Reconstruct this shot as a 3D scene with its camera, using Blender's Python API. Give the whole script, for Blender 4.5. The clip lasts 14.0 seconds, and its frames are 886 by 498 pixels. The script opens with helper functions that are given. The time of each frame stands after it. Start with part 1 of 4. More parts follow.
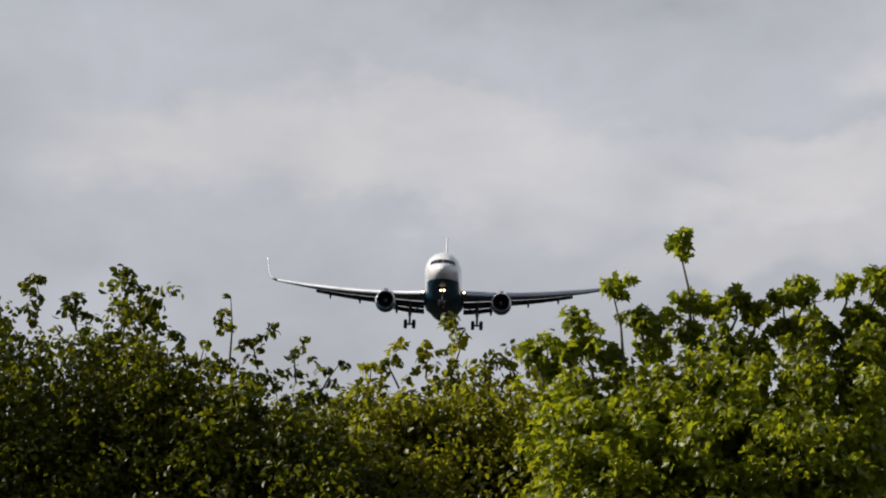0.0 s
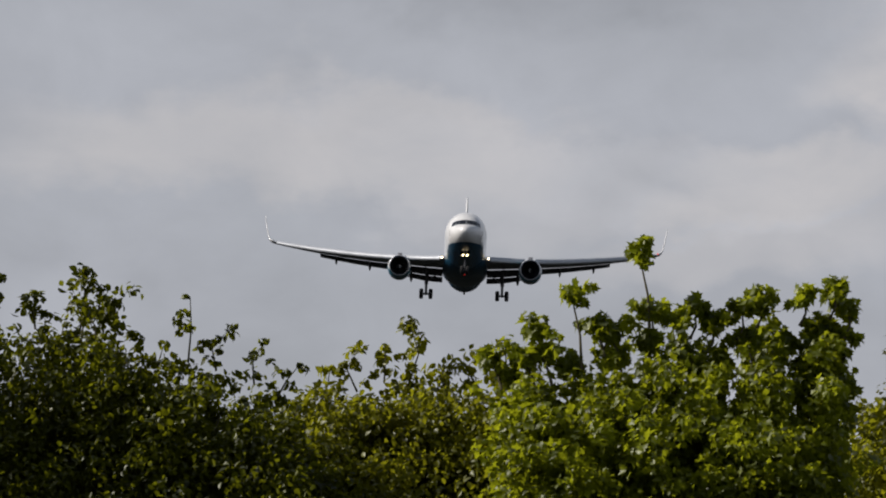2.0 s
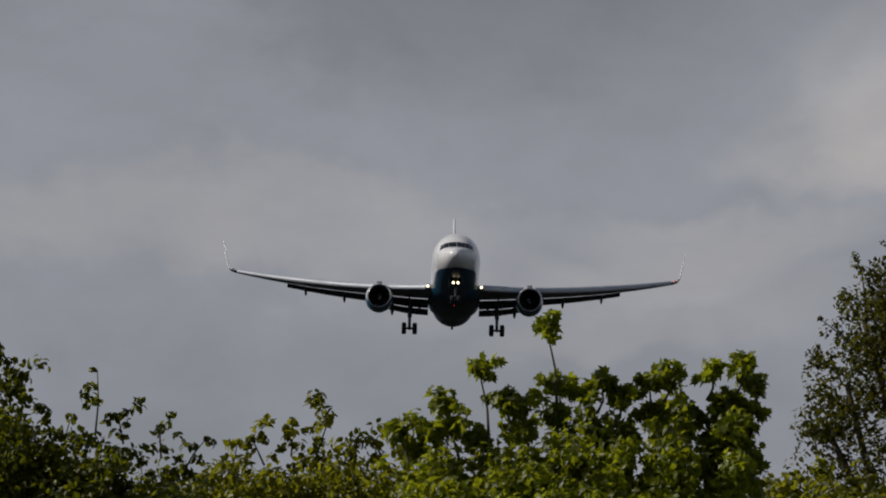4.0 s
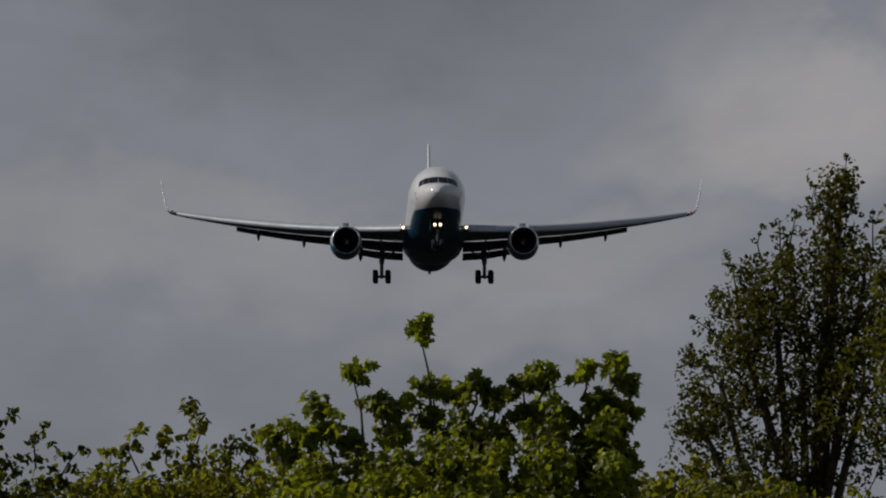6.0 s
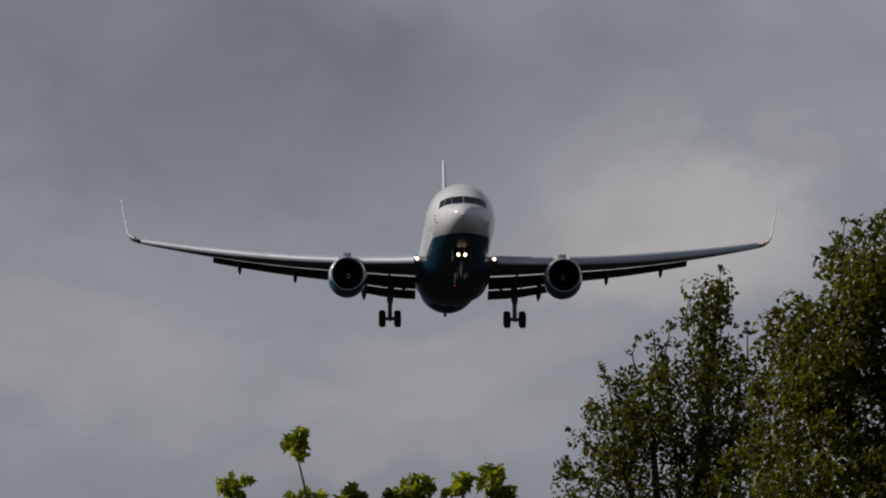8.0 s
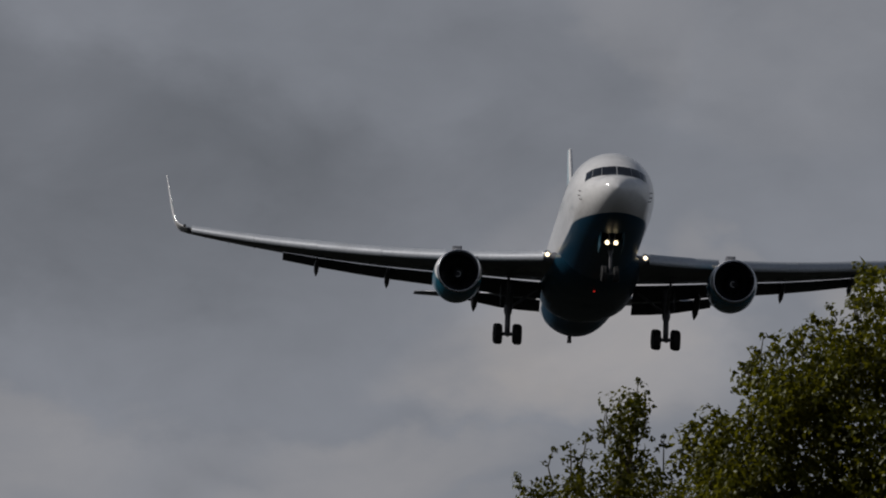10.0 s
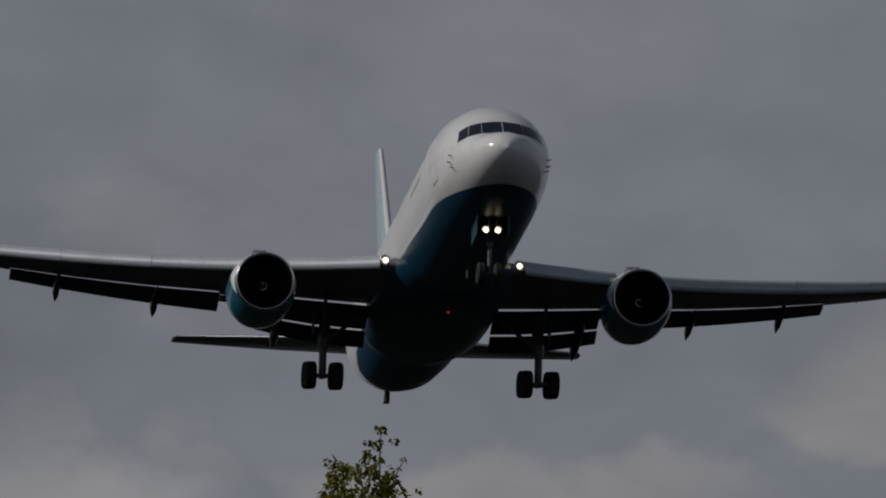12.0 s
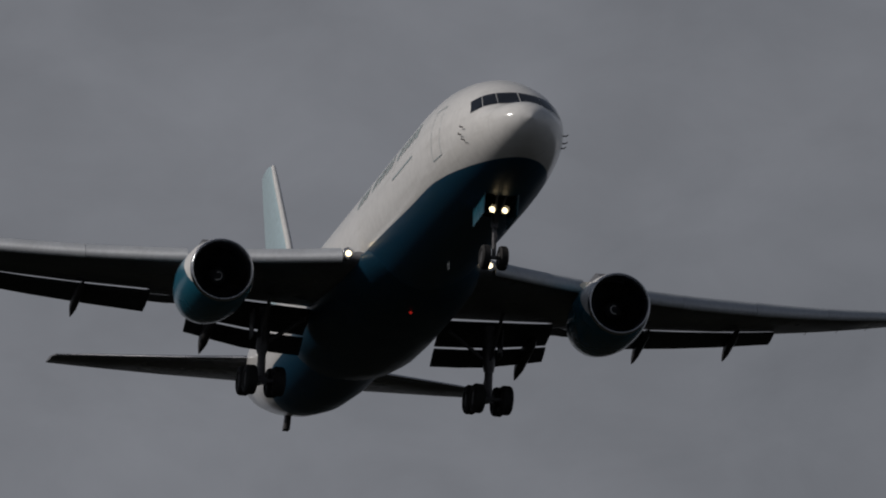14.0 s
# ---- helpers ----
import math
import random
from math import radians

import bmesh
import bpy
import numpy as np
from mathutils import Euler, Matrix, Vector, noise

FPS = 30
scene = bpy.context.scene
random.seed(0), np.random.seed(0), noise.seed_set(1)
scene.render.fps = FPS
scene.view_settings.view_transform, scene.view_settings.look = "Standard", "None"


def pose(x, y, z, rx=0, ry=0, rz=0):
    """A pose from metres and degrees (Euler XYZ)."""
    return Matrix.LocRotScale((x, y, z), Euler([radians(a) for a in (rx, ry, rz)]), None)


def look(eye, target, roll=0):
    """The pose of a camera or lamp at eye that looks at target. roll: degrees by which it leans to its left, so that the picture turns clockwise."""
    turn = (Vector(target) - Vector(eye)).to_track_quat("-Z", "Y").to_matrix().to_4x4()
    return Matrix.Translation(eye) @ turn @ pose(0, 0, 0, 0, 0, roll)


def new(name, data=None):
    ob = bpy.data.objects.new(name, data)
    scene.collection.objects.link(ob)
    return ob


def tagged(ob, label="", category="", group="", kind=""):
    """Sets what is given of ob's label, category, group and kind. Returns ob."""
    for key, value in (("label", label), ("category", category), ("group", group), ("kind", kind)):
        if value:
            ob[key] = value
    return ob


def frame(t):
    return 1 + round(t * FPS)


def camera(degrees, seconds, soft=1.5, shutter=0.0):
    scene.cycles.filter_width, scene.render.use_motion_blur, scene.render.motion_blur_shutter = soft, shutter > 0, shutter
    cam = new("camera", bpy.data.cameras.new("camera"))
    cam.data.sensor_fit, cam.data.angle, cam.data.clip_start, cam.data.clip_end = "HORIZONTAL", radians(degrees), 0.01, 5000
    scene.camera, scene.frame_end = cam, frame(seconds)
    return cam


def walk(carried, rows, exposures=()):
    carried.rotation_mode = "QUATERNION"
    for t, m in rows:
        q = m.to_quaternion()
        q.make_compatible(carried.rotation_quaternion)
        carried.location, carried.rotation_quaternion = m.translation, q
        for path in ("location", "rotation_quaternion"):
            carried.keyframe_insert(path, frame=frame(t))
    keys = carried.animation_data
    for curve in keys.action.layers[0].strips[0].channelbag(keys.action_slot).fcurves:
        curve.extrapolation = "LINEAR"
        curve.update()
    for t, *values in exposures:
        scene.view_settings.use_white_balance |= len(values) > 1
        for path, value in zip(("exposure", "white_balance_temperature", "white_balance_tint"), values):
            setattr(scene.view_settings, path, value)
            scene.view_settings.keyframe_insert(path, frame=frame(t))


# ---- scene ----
cam = camera(5.978, 14.0, soft=2.0)
CAMERA_ROWS = [
    (0, pose(0, 0, 1.7, 94.899, -0.777, 0.58)),
    (0.5, pose(0, 0, 1.7, 94.795, -0.789, 0.445)),
    (1, pose(0, 0, 1.7, 94.739, -0.855, 0.416)),
    (1.5, pose(0, 0, 1.7, 94.775, -0.818, 0.318)),
    (2, pose(0, 0, 1.7, 94.936, -1.655, 0.235)),
    (2.5, pose(0, 0, 1.7, 95.147, -1.655, -0.108)),
    (3, pose(0, 0, 1.7, 95.394, -1.816, -0.23)),
    (3.2, pose(0, 0, 1.7, 95.439, -1.879, -0.314)),
    (5.3, pose(0, 0, 1.7, 95.461, -0.928, -0.686)),
    (5.5, pose(0, 0, 1.7, 95.463, -0.661, -0.689)),
    (6, pose(0, 0, 1.7, 95.496, -0.694, -1.173)),
    (6.5, pose(0, 0, 1.7, 95.715, -0.844, -1.189)),
    (7, pose(0, 0, 1.7, 96.218, -1.073, -1.3)),
    (7.5, pose(0, 0, 1.7, 96.362, -0.452, -1.619)),
    (8, pose(0, 0, 1.7, 96.269, -0.179, -1.971)),
    (8.2, pose(0, 0, 1.7, 96.303, -0.493, -2.118)),
    (10.3, pose(0, 0, 1.7, 97.128, -1.494, -2.914)),
    (10.5, pose(0, 0, 1.7, 97.203, -1.613, -3.271)),
    (11, pose(0, 0, 1.7, 97.501, -1.678, -4.206)),
    (11.5, pose(0, 0, 1.7, 98.058, -1.341, -5.471)),
    (12, pose(0, 0, 1.7, 98.414, -1.322, -6.248)),
    (12.5, pose(0, 0, 1.7, 99.091, -2.334, -7.312)),
    (12.6, pose(-0.053, -0.336, 1.7, 99.186, -2.148, -7.545)),
    (12.7, pose(-0.213, -1.343, 1.7, 99.267, -1.807, -7.79)),
    (12.8, pose(-0.479, -3.022, 1.7, 99.337, -1.368, -8.03)),
    (12.9, pose(-0.851, -5.373, 1.7, 99.402, -0.887, -8.248)),
    (13, pose(-1.33, -8.395, 1.7, 99.464, -0.418, -8.425)),
    (13.1, pose(-1.862, -11.753, 1.7, 99.521, 0.224, -8.521)),
    (13.2, pose(-2.393, -15.112, 1.7, 99.573, 0.891, -8.588)),
    (13.3, pose(-2.925, -18.47, 1.7, 99.633, 1.021, -8.75)),
    (13.4, pose(-3.457, -21.828, 1.7, 99.674, 0.298, -9.032)),
    (13.5, pose(-3.989, -25.186, 1.7, 99.785, -0.702, -9.45)),
    (13.6, pose(-4.521, -28.544, 1.7, 100.096, -1.69, -10.131)),
    (13.7, pose(-5.053, -31.902, 1.7, 100.463, -2.497, -10.876)),
    (13.8, pose(-5.585, -35.26, 1.7, 100.76, -2.702, -11.472)),
    (13.9, pose(-6.117, -38.619, 1.7, 101.032, -2.53, -11.995)),
    (14, pose(-6.648, -41.977, 1.7, 101.305, -2.358, -12.517)),
]
EXPOSURES = [(0, -0.03, 6702, 10), (0.5, -0.15, 6691, 10), (1, -0.18, 6680, 10), (1.5, -0.17, 6669, 10), (2, -0.28, 6658, 10), (3, -0.6, 6545, 10), (5.5, -1.25, 6500, 10), (6, -1.3, 6480, 10), (6.5, -1.25, 6485, 10), (7.5, -1.28, 6495, 10), (8, -1, 6500, 10), (8.2, -1, 6495, 10), (10.3, -1.3, 6439, 10), (11, -1.38, 6420, 10), (12, -1.6, 6430, 10), (13, -1.64, 6440, 10), (13.5, -1.52, 6540, 10), (14, -1.52, 6590, 10)]
walk(cam, CAMERA_ROWS, EXPOSURES)

# the flight path
PLANE_ROWS = [
    (0, pose(-12.869, 1139.44, 97.474, -3.485, 0.709, 0.107)),
    (0.5, pose(-10.656, 1105.95, 96.035, -3.534, 0.404, 0.175)),
    (1, pose(-8.43, 1072.43, 94.543, -3.669, 0.239, 0.268)),
    (1.5, pose(-6.137, 1038.82, 93.03, -3.643, 0.221, 0.175)),
    (2, pose(-3.964, 1005.27, 91.547, -3.5, 0.362, 0.202)),
    (2.5, pose(-1.752, 971.728, 89.984, -3.428, 0.606, 0.204)),
    (3, pose(0.44, 938.104, 88.548, -3.609, 0.72, 0.017)),
    (3.2, pose(1.331, 924.521, 87.896, -3.601, 0.537, 0.103)),
    (5.3, pose(10.852, 782.744, 80.607, -2.683, -0.431, -0.141)),
    (5.5, pose(11.715, 769.21, 80.015, -2.526, -0.314, -0.126)),
    (6, pose(13.762, 735.669, 78.302, -2.299, -0.69, -0.085)),
    (6.5, pose(15.795, 701.673, 76.451, -1.981, -0.097, 0.008)),
    (7, pose(17.892, 667.62, 74.608, -1.916, -0.125, -0.281)),
    (7.5, pose(19.879, 633.92, 72.865, -1.954, -0.444, -0.303)),
    (8, pose(21.946, 599.882, 70.947, -1.943, 0.083, -0.297)),
    (8.2, pose(22.681, 586.529, 70.171, -1.875, 0.188, -0.281)),
    (10.3, pose(31.079, 445.282, 62.438, -3.313, 0.694, -0.206)),
    (10.5, pose(31.843, 432.327, 61.824, -3.45, 0.459, -0.239)),
    (11, pose(33.733, 397.795, 59.778, -3.909, 0.645, -0.08)),
    (11.5, pose(35.687, 364.615, 57.961, -4.156, 0.404, 0.013)),
    (12, pose(37.567, 330.533, 55.801, -4.164, 0.337, 0.022)),
    (12.5, pose(39.447, 296.968, 53.806, -4.179, 0.122, 0.058)),
    (12.6, pose(39.996, 291.54, 53.676, -4.139, 0.097, 0.069)),
    (12.7, pose(40.493, 285.927, 53.626, -4.071, 0.063, 0.082)),
    (12.8, pose(40.981, 280.279, 53.684, -3.993, 0.027, 0.093)),
    (12.9, pose(41.506, 274.772, 53.881, -3.916, -0.002, 0.098)),
    (13, pose(42.13, 269.557, 54.267, -3.857, -0.016, 0.09)),
    (13.1, pose(42.882, 265.334, 54.857, -3.821, 0.004, 0.073)),
    (13.2, pose(43.755, 262.072, 55.587, -3.792, 0.034, 0.046)),
    (13.3, pose(44.808, 259.623, 56.477, -3.771, 0.074, 0.012)),
    (13.4, pose(46.132, 257.821, 57.588, -3.759, 0.124, -0.028)),
    (13.5, pose(47.787, 256.518, 58.94, -3.757, 0.183, -0.071)),
    (13.6, pose(49.855, 255.768, 60.578, -3.757, 0.178, -0.112)),
    (13.7, pose(52.322, 255.854, 62.524, -3.772, 0.186, -0.159)),
    (13.8, pose(55.02, 256.418, 64.649, -3.794, 0.2, -0.21)),
    (13.9, pose(57.779, 257.114, 66.815, -3.818, 0.217, -0.262)),
    (14, pose(60.419, 257.563, 68.892, -3.838, 0.231, -0.313)),
]


# ---- world, sun ----
def node(tree, kind, **inputs):
    n = tree.nodes.new(kind)
    for key, value in inputs.items():
        n.inputs[key.replace("_", " ")].default_value = value
    return n


def calc(tree, op, a, b=None, clamp=False):
    n = tree.nodes.new("ShaderNodeMath")
    n.operation, n.use_clamp = op, clamp
    for i, v in enumerate((a, b)):
        if v is None:
            continue
        if isinstance(v, (int, float)):
            n.inputs[i].default_value = v
        else:
            tree.links.new(v, n.inputs[i])
    return n.outputs[0]


def ramp_between(tree, value, a, b, lo=0.0, hi=1.0):
    n = tree.nodes.new("ShaderNodeMapRange")
    n.interpolation_type = "SMOOTHSTEP"
    tree.links.new(value, n.inputs["Value"])
    for key, v in (("From Min", a), ("From Max", b), ("To Min", lo), ("To Max", hi)):
        n.inputs[key].default_value = v
    return n.outputs["Result"]


def mix_colour(tree, fac, a, b):
    n = tree.nodes.new("ShaderNodeMix")
    n.data_type = "RGBA"
    for socket, v in ((n.inputs[0], fac), (n.inputs[6], a), (n.inputs[7], b)):
        if isinstance(v, (int, float)):
            socket.default_value = v
        elif isinstance(v, tuple):
            socket.default_value = (*v, 1)
        else:
            tree.links.new(v, socket)
    return n.outputs[2]


SUN_WAY = Vector((-0.80, 0.04, 0.56)).normalized()


def build_sky():
    world = bpy.data.worlds.new("sky")
    scene.world = world
    world.use_nodes = True
    t = world.node_tree
    back = t.nodes["Background"]
    sky = t.nodes.new("ShaderNodeTexSky")
    sky.sky_type, sky.sun_disc = "NISHITA", False
    sky.sun_elevation = math.asin(SUN_WAY.z)
    sky.sun_rotation = math.atan2(SUN_WAY.x, SUN_WAY.y)
    blue = t.nodes.new("ShaderNodeVectorMath")
    blue.operation = "SCALE"
    blue.inputs["Scale"].default_value = 0.06
    t.links.new(sky.outputs[0], blue.inputs[0])
    coord = t.nodes.new("ShaderNodeTexCoord")
    # cloud structure: soft, wide streaks over finer billows
    stretch = t.nodes.new("ShaderNodeMapping")
    stretch.inputs["Scale"].default_value = (1.0, 1.0, 1.6)
    t.links.new(coord.outputs["Generated"], stretch.inputs[0])
    broad = node(t, "ShaderNodeTexNoise", Scale=14.0, Detail=4.0, Roughness=0.45, Distortion=0.2)
    fine = node(t, "ShaderNodeTexNoise", Scale=52.0, Detail=6.0, Roughness=0.55, Distortion=0.3)
    soft = node(t, "ShaderNodeTexNoise", Scale=26.0, Detail=6.0, Roughness=0.55)
    for n in (broad, fine, soft):
        t.links.new(stretch.outputs[0], n.inputs["Vector"])
    split = t.nodes.new("ShaderNodeSeparateXYZ")
    t.links.new(coord.outputs["Generated"], split.inputs[0])
    bearing = calc(t, "MULTIPLY", calc(t, "ARCTAN2", split.outputs[0], split.outputs[1]), 57.2958)
    rise = calc(t, "MULTIPLY", calc(t, "ARCSINE", split.outputs[2]), 57.2958)
    wobble = calc(t, "MULTIPLY", calc(t, "SUBTRACT", soft.outputs[0], 0.5), 2.6)
    bearing_w = calc(t, "ADD", bearing, wobble)
    rise_w = calc(t, "ADD", rise, wobble)
    # cloud banks: bearing, rise, their half sizes in degrees, brighter or darker
    banks = CLOUD_BANKS
    tone = calc(t, "ADD", calc(t, "MULTIPLY", calc(t, "SUBTRACT", broad.outputs[0], 0.5), 0.35),
                calc(t, "MULTIPLY", calc(t, "SUBTRACT", fine.outputs[0], 0.5), 0.40))
    warm = None
    for a, e, sa, se, k in banks:
        da = calc(t, "DIVIDE", calc(t, "SUBTRACT", bearing_w, a), sa)
        de = calc(t, "DIVIDE", calc(t, "SUBTRACT", rise_w, e), se)
        d2 = calc(t, "ADD", calc(t, "MULTIPLY", da, da), calc(t, "MULTIPLY", de, de))
        blob = ramp_between(t, d2, 0.15, 1.0, 1.0, 0.0)
        tone = calc(t, "ADD", tone, calc(t, "MULTIPLY", blob, k))
        if k > 0:
            glow = calc(t, "MULTIPLY", blob, min(1.0, 4.5 * k))
            warm = glow if warm is None else calc(t, "MAXIMUM", warm, glow)
    value = calc(t, "MAXIMUM", calc(t, "ADD", tone, 1.0), 0.2)
    warm = calc(t, "MULTIPLY", warm, calc(t, "ADD", fine.outputs[0], 0.1), clamp=True)
    grey = mix_colour(t, warm, SKY_COOL, SKY_WARM)
    shade = t.nodes.new("ShaderNodeVectorMath")
    shade.operation = "SCALE"
    t.links.new(grey, shade.inputs[0])
    t.links.new(value, shade.inputs["Scale"])
    # the cloud is thick over the horizon and broken overhead
    cover = calc(t, "MULTIPLY", ramp_between(t, broad.outputs[0], 0.2, 0.6, 0.86, 0.97), ramp_between(t, rise, 14.0, 32.0, 1.0, 0.2))
    t.links.new(mix_colour(t, cover, blue.outputs[0], shade.outputs[0]), back.inputs["Color"])
    back.inputs["Strength"].default_value = 1.0
    lamp = bpy.data.lights.new("sun", "SUN")
    lamp.energy, lamp.angle, lamp.color = SUN_POWER, radians(0.6), (1.0, 0.94, 0.89)
    new("sun", lamp).matrix_basis = look(SUN_WAY * 500, (0, 0, 0))


SKY_COOL, SKY_WARM, SUN_POWER = (0.485, 0.510, 0.575), (0.57, 0.535, 0.52), 5.0
CLOUD_BANKS = [
    (-0.6, 7.6, 3.2, 1.15, -0.20), (2.4, 7.9, 2.0, 0.9, -0.04), (-1.2, 5.75, 2.6, 0.55, 0.13), (0.3, 5.55, 2.0, 0.45, 0.06),
    (3.45, 6.2, 1.25, 0.75, 0.25), (3.0, 6.75, 0.6, 0.35, 0.08), (4.3, 6.9, 0.5, 0.4, 0.10), (2.0, 5.45, 1.1, 0.45, 0.14), (1.6, 4.9, 1.2, 0.4, 0.10),
    (2.0, 7.3, 1.0, 0.8, -0.07), (3.85, 8.5, 0.7, 0.6, 0.08), (4.8, 8.7, 1.6, 0.6, 0.05), (3.9, 6.3, 0.9, 0.6, 0.12), (5.0, 8.3, 1.0, 0.6, 0.04),
    (6.6, 6.85, 1.9, 0.5, 0.24), (9.4, 7.5, 1.1, 0.5, 0.20), (11.0, 8.5, 1.3, 0.6, 0.12), (6.2, 9.8, 2.0, 0.7, 0.05), (11.5, 10.6, 3.0, 0.6, -0.03),
]
build_sky()


# ---- materials ----
def material(name, colour, rough=0.5, metal=0.0, coat=0.0, grain=40.0, vary=0.15, bump=0.0, stains=0.0, emit=0.0, spec=0.5):
    m = bpy.data.materials.new(name)
    m.use_nodes = True
    t = m.node_tree
    b = t.nodes["Principled BSDF"]
    coord = t.nodes.new("ShaderNodeTexCoord")
    fine = node(t, "ShaderNodeTexNoise", Scale=grain, Detail=4.0, Roughness=0.6)
    wide = node(t, "ShaderNodeTexNoise", Scale=grain * 0.06, Detail=3.0)
    for n in (fine, wide):
        t.links.new(coord.outputs["Object"], n.inputs["Vector"])
    dark = tuple(c * (1 - vary) for c in colour)
    light = tuple(min(1.0, c * (1 + vary * 0.5)) for c in colour)
    col = mix_colour(t, ramp_between(t, fine.outputs[0], 0.3, 0.7), dark, light)
    if stains:
        col = mix_colour(t, ramp_between(t, wide.outputs[0], 0.52, 0.75, 0.0, stains), col, tuple(c * 0.45 for c in colour))
    t.links.new(col, b.inputs["Base Color"])
    b.inputs["Metallic"].default_value = metal
    b.inputs["Specular IOR Level"].default_value = spec
    b.inputs["Coat Weight"].default_value = coat
    b.inputs["Coat Roughness"].default_value = 0.08
    t.links.new(ramp_between(t, wide.outputs[0], 0.3, 0.7, max(0.03, rough - 0.06), min(1.0, rough + 0.1)), b.inputs["Roughness"])
    if bump:
        n = node(t, "ShaderNodeBump", Strength=0.4, Distance=bump)
        t.links.new(fine.outputs[0], n.inputs["Height"])
        t.links.new(n.outputs[0], b.inputs["Normal"])
    if emit:
        b.inputs["Emission Color"].default_value = (*colour, 1)
        b.inputs["Emission Strength"].default_value = emit
    return m


TEAL = (0.006, 0.062, 0.125)
WHITE = (0.84, 0.84, 0.83)


def hull_paint():
    """White above, teal below a line that dips under the nose and sweeps down at the tail."""
    m = material("hull_paint", WHITE, 0.14, spec=0.4, coat=0.0, grain=3.0, vary=0.05)
    t = m.node_tree
    b = t.nodes["Principled BSDF"]
    coord = t.nodes.new("ShaderNodeTexCoord")
    split = t.nodes.new("ShaderNodeSeparateXYZ")
    t.links.new(coord.outputs["Object"], split.inputs[0])
    y, z = split.outputs[1], split.outputs[2]
    line = calc(t, "ADD", calc(t, "ADD", ramp_between(t, y, 0.4, 9.0, -1.95, -1.45), ramp_between(t, y, 9.0, 20.0, 0.0, 0.25)), ramp_between(t, y, 38.0, 47.5, 0.0, -1.3))
    mask = ramp_between(t, calc(t, "SUBTRACT", line, z), -0.015, 0.015)
    streak = node(t, "ShaderNodeTexNoise", Scale=1.0, Detail=5.0, Roughness=0.65)
    squash = t.nodes.new("ShaderNodeMapping")
    squash.inputs["Scale"].default_value = (2.0, 0.25, 2.0)
    t.links.new(coord.outputs["Object"], squash.inputs[0])
    t.links.new(squash.outputs[0], streak.inputs["Vector"])
    old = b.inputs["Base Color"].links[0].from_socket
    white = mix_colour(t, ramp_between(t, streak.outputs[0], 0.5, 0.75, 0.0, 0.25), old, (0.50, 0.49, 0.46))
    teal = mix_colour(t, ramp_between(t, streak.outputs[0], 0.45, 0.75, 0.0, 0.5), TEAL, (0.012, 0.06, 0.09))
    col = mix_colour(t, mask, white, teal)
    # skin joints every few metres
    ring = calc(t, "ABSOLUTE", calc(t, "SUBTRACT", calc(t, "FRACT", calc(t, "DIVIDE", y, 2.9)), 0.5))
    col = mix_colour(t, ramp_between(t, ring, 0.004, 0.0, 0.0, 0.3), col, (0.12, 0.13, 0.14))
    t.links.new(col, b.inputs["Base Color"])
    # the belly's paint is duller than the polished white
    t.links.new(ramp_between(t, mask, 0.0, 1.0, 0.15, 0.42), b.inputs["Roughness"])
    return m


def leaf_stuff(name, dark, light, through_light):
    m = bpy.data.materials.new(name)
    m.use_nodes = True
    t = m.node_tree
    t.nodes.remove(t.nodes["Principled BSDF"])
    out = t.nodes["Material Output"]
    geo = t.nodes.new("ShaderNodeNewGeometry")
    coord = t.nodes.new("ShaderNodeTexCoord")
    # tone varies per leaf and clump, spread wide to paint in light-and-shade contrast
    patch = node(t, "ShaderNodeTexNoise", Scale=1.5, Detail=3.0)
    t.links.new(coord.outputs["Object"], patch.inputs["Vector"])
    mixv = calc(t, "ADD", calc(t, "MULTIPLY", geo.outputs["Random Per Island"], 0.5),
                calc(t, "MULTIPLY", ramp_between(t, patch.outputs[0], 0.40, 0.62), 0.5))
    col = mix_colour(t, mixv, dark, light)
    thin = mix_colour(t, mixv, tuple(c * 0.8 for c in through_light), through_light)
    diff = t.nodes.new("ShaderNodeBsdfDiffuse")
    gloss = node(t, "ShaderNodeBsdfGlossy", Roughness=0.5, Color=(0.6, 0.62, 0.55, 1))
    trans = t.nodes.new("ShaderNodeBsdfTranslucent")
    t.links.new(col, diff.inputs["Color"])
    t.links.new(thin, trans.inputs["Color"])
    a = t.nodes.new("ShaderNodeMixShader")
    a.inputs[0].default_value = 0.42
    t.links.new(diff.outputs[0], a.inputs[1])
    t.links.new(trans.outputs[0], a.inputs[2])
    b = t.nodes.new("ShaderNodeMixShader")
    fr = node(t, "ShaderNodeFresnel", IOR=1.33)
    t.links.new(calc(t, "MULTIPLY", fr.outputs[0], 0.10), b.inputs[0])
    t.links.new(a.outputs[0], b.inputs[1])
    t.links.new(gloss.outputs[0], b.inputs[2])
    t.links.new(b.outputs[0], out.inputs["Surface"])
    return m


M_HULL = hull_paint()
M_WHITE = material("white_paint", WHITE, 0.28, coat=0.3, grain=4.0, vary=0.05, stains=0.15)
M_FIN = material("pale_blue_paint", (0.46, 0.62, 0.68), 0.3, coat=0.3, grain=4.0, vary=0.08)
M_TEAL = material("teal_paint", (0.012, 0.10, 0.15), 0.3, coat=0.3, grain=4.0, vary=0.08)
M_GREY = material("grey_wing_paint", (0.17, 0.175, 0.19), 0.3, spec=0.12, grain=5.0, vary=0.12, stains=0.35)
M_SLAT = material("bare_metal_slat", (0.50, 0.53, 0.57), 0.42, metal=0.15, grain=5.0, vary=0.08, stains=0.2)
M_DARKGREY = material("dark_grey_panel", (0.06, 0.06, 0.065), 0.3, spec=0.08, grain=6.0, vary=0.2, stains=0.3)
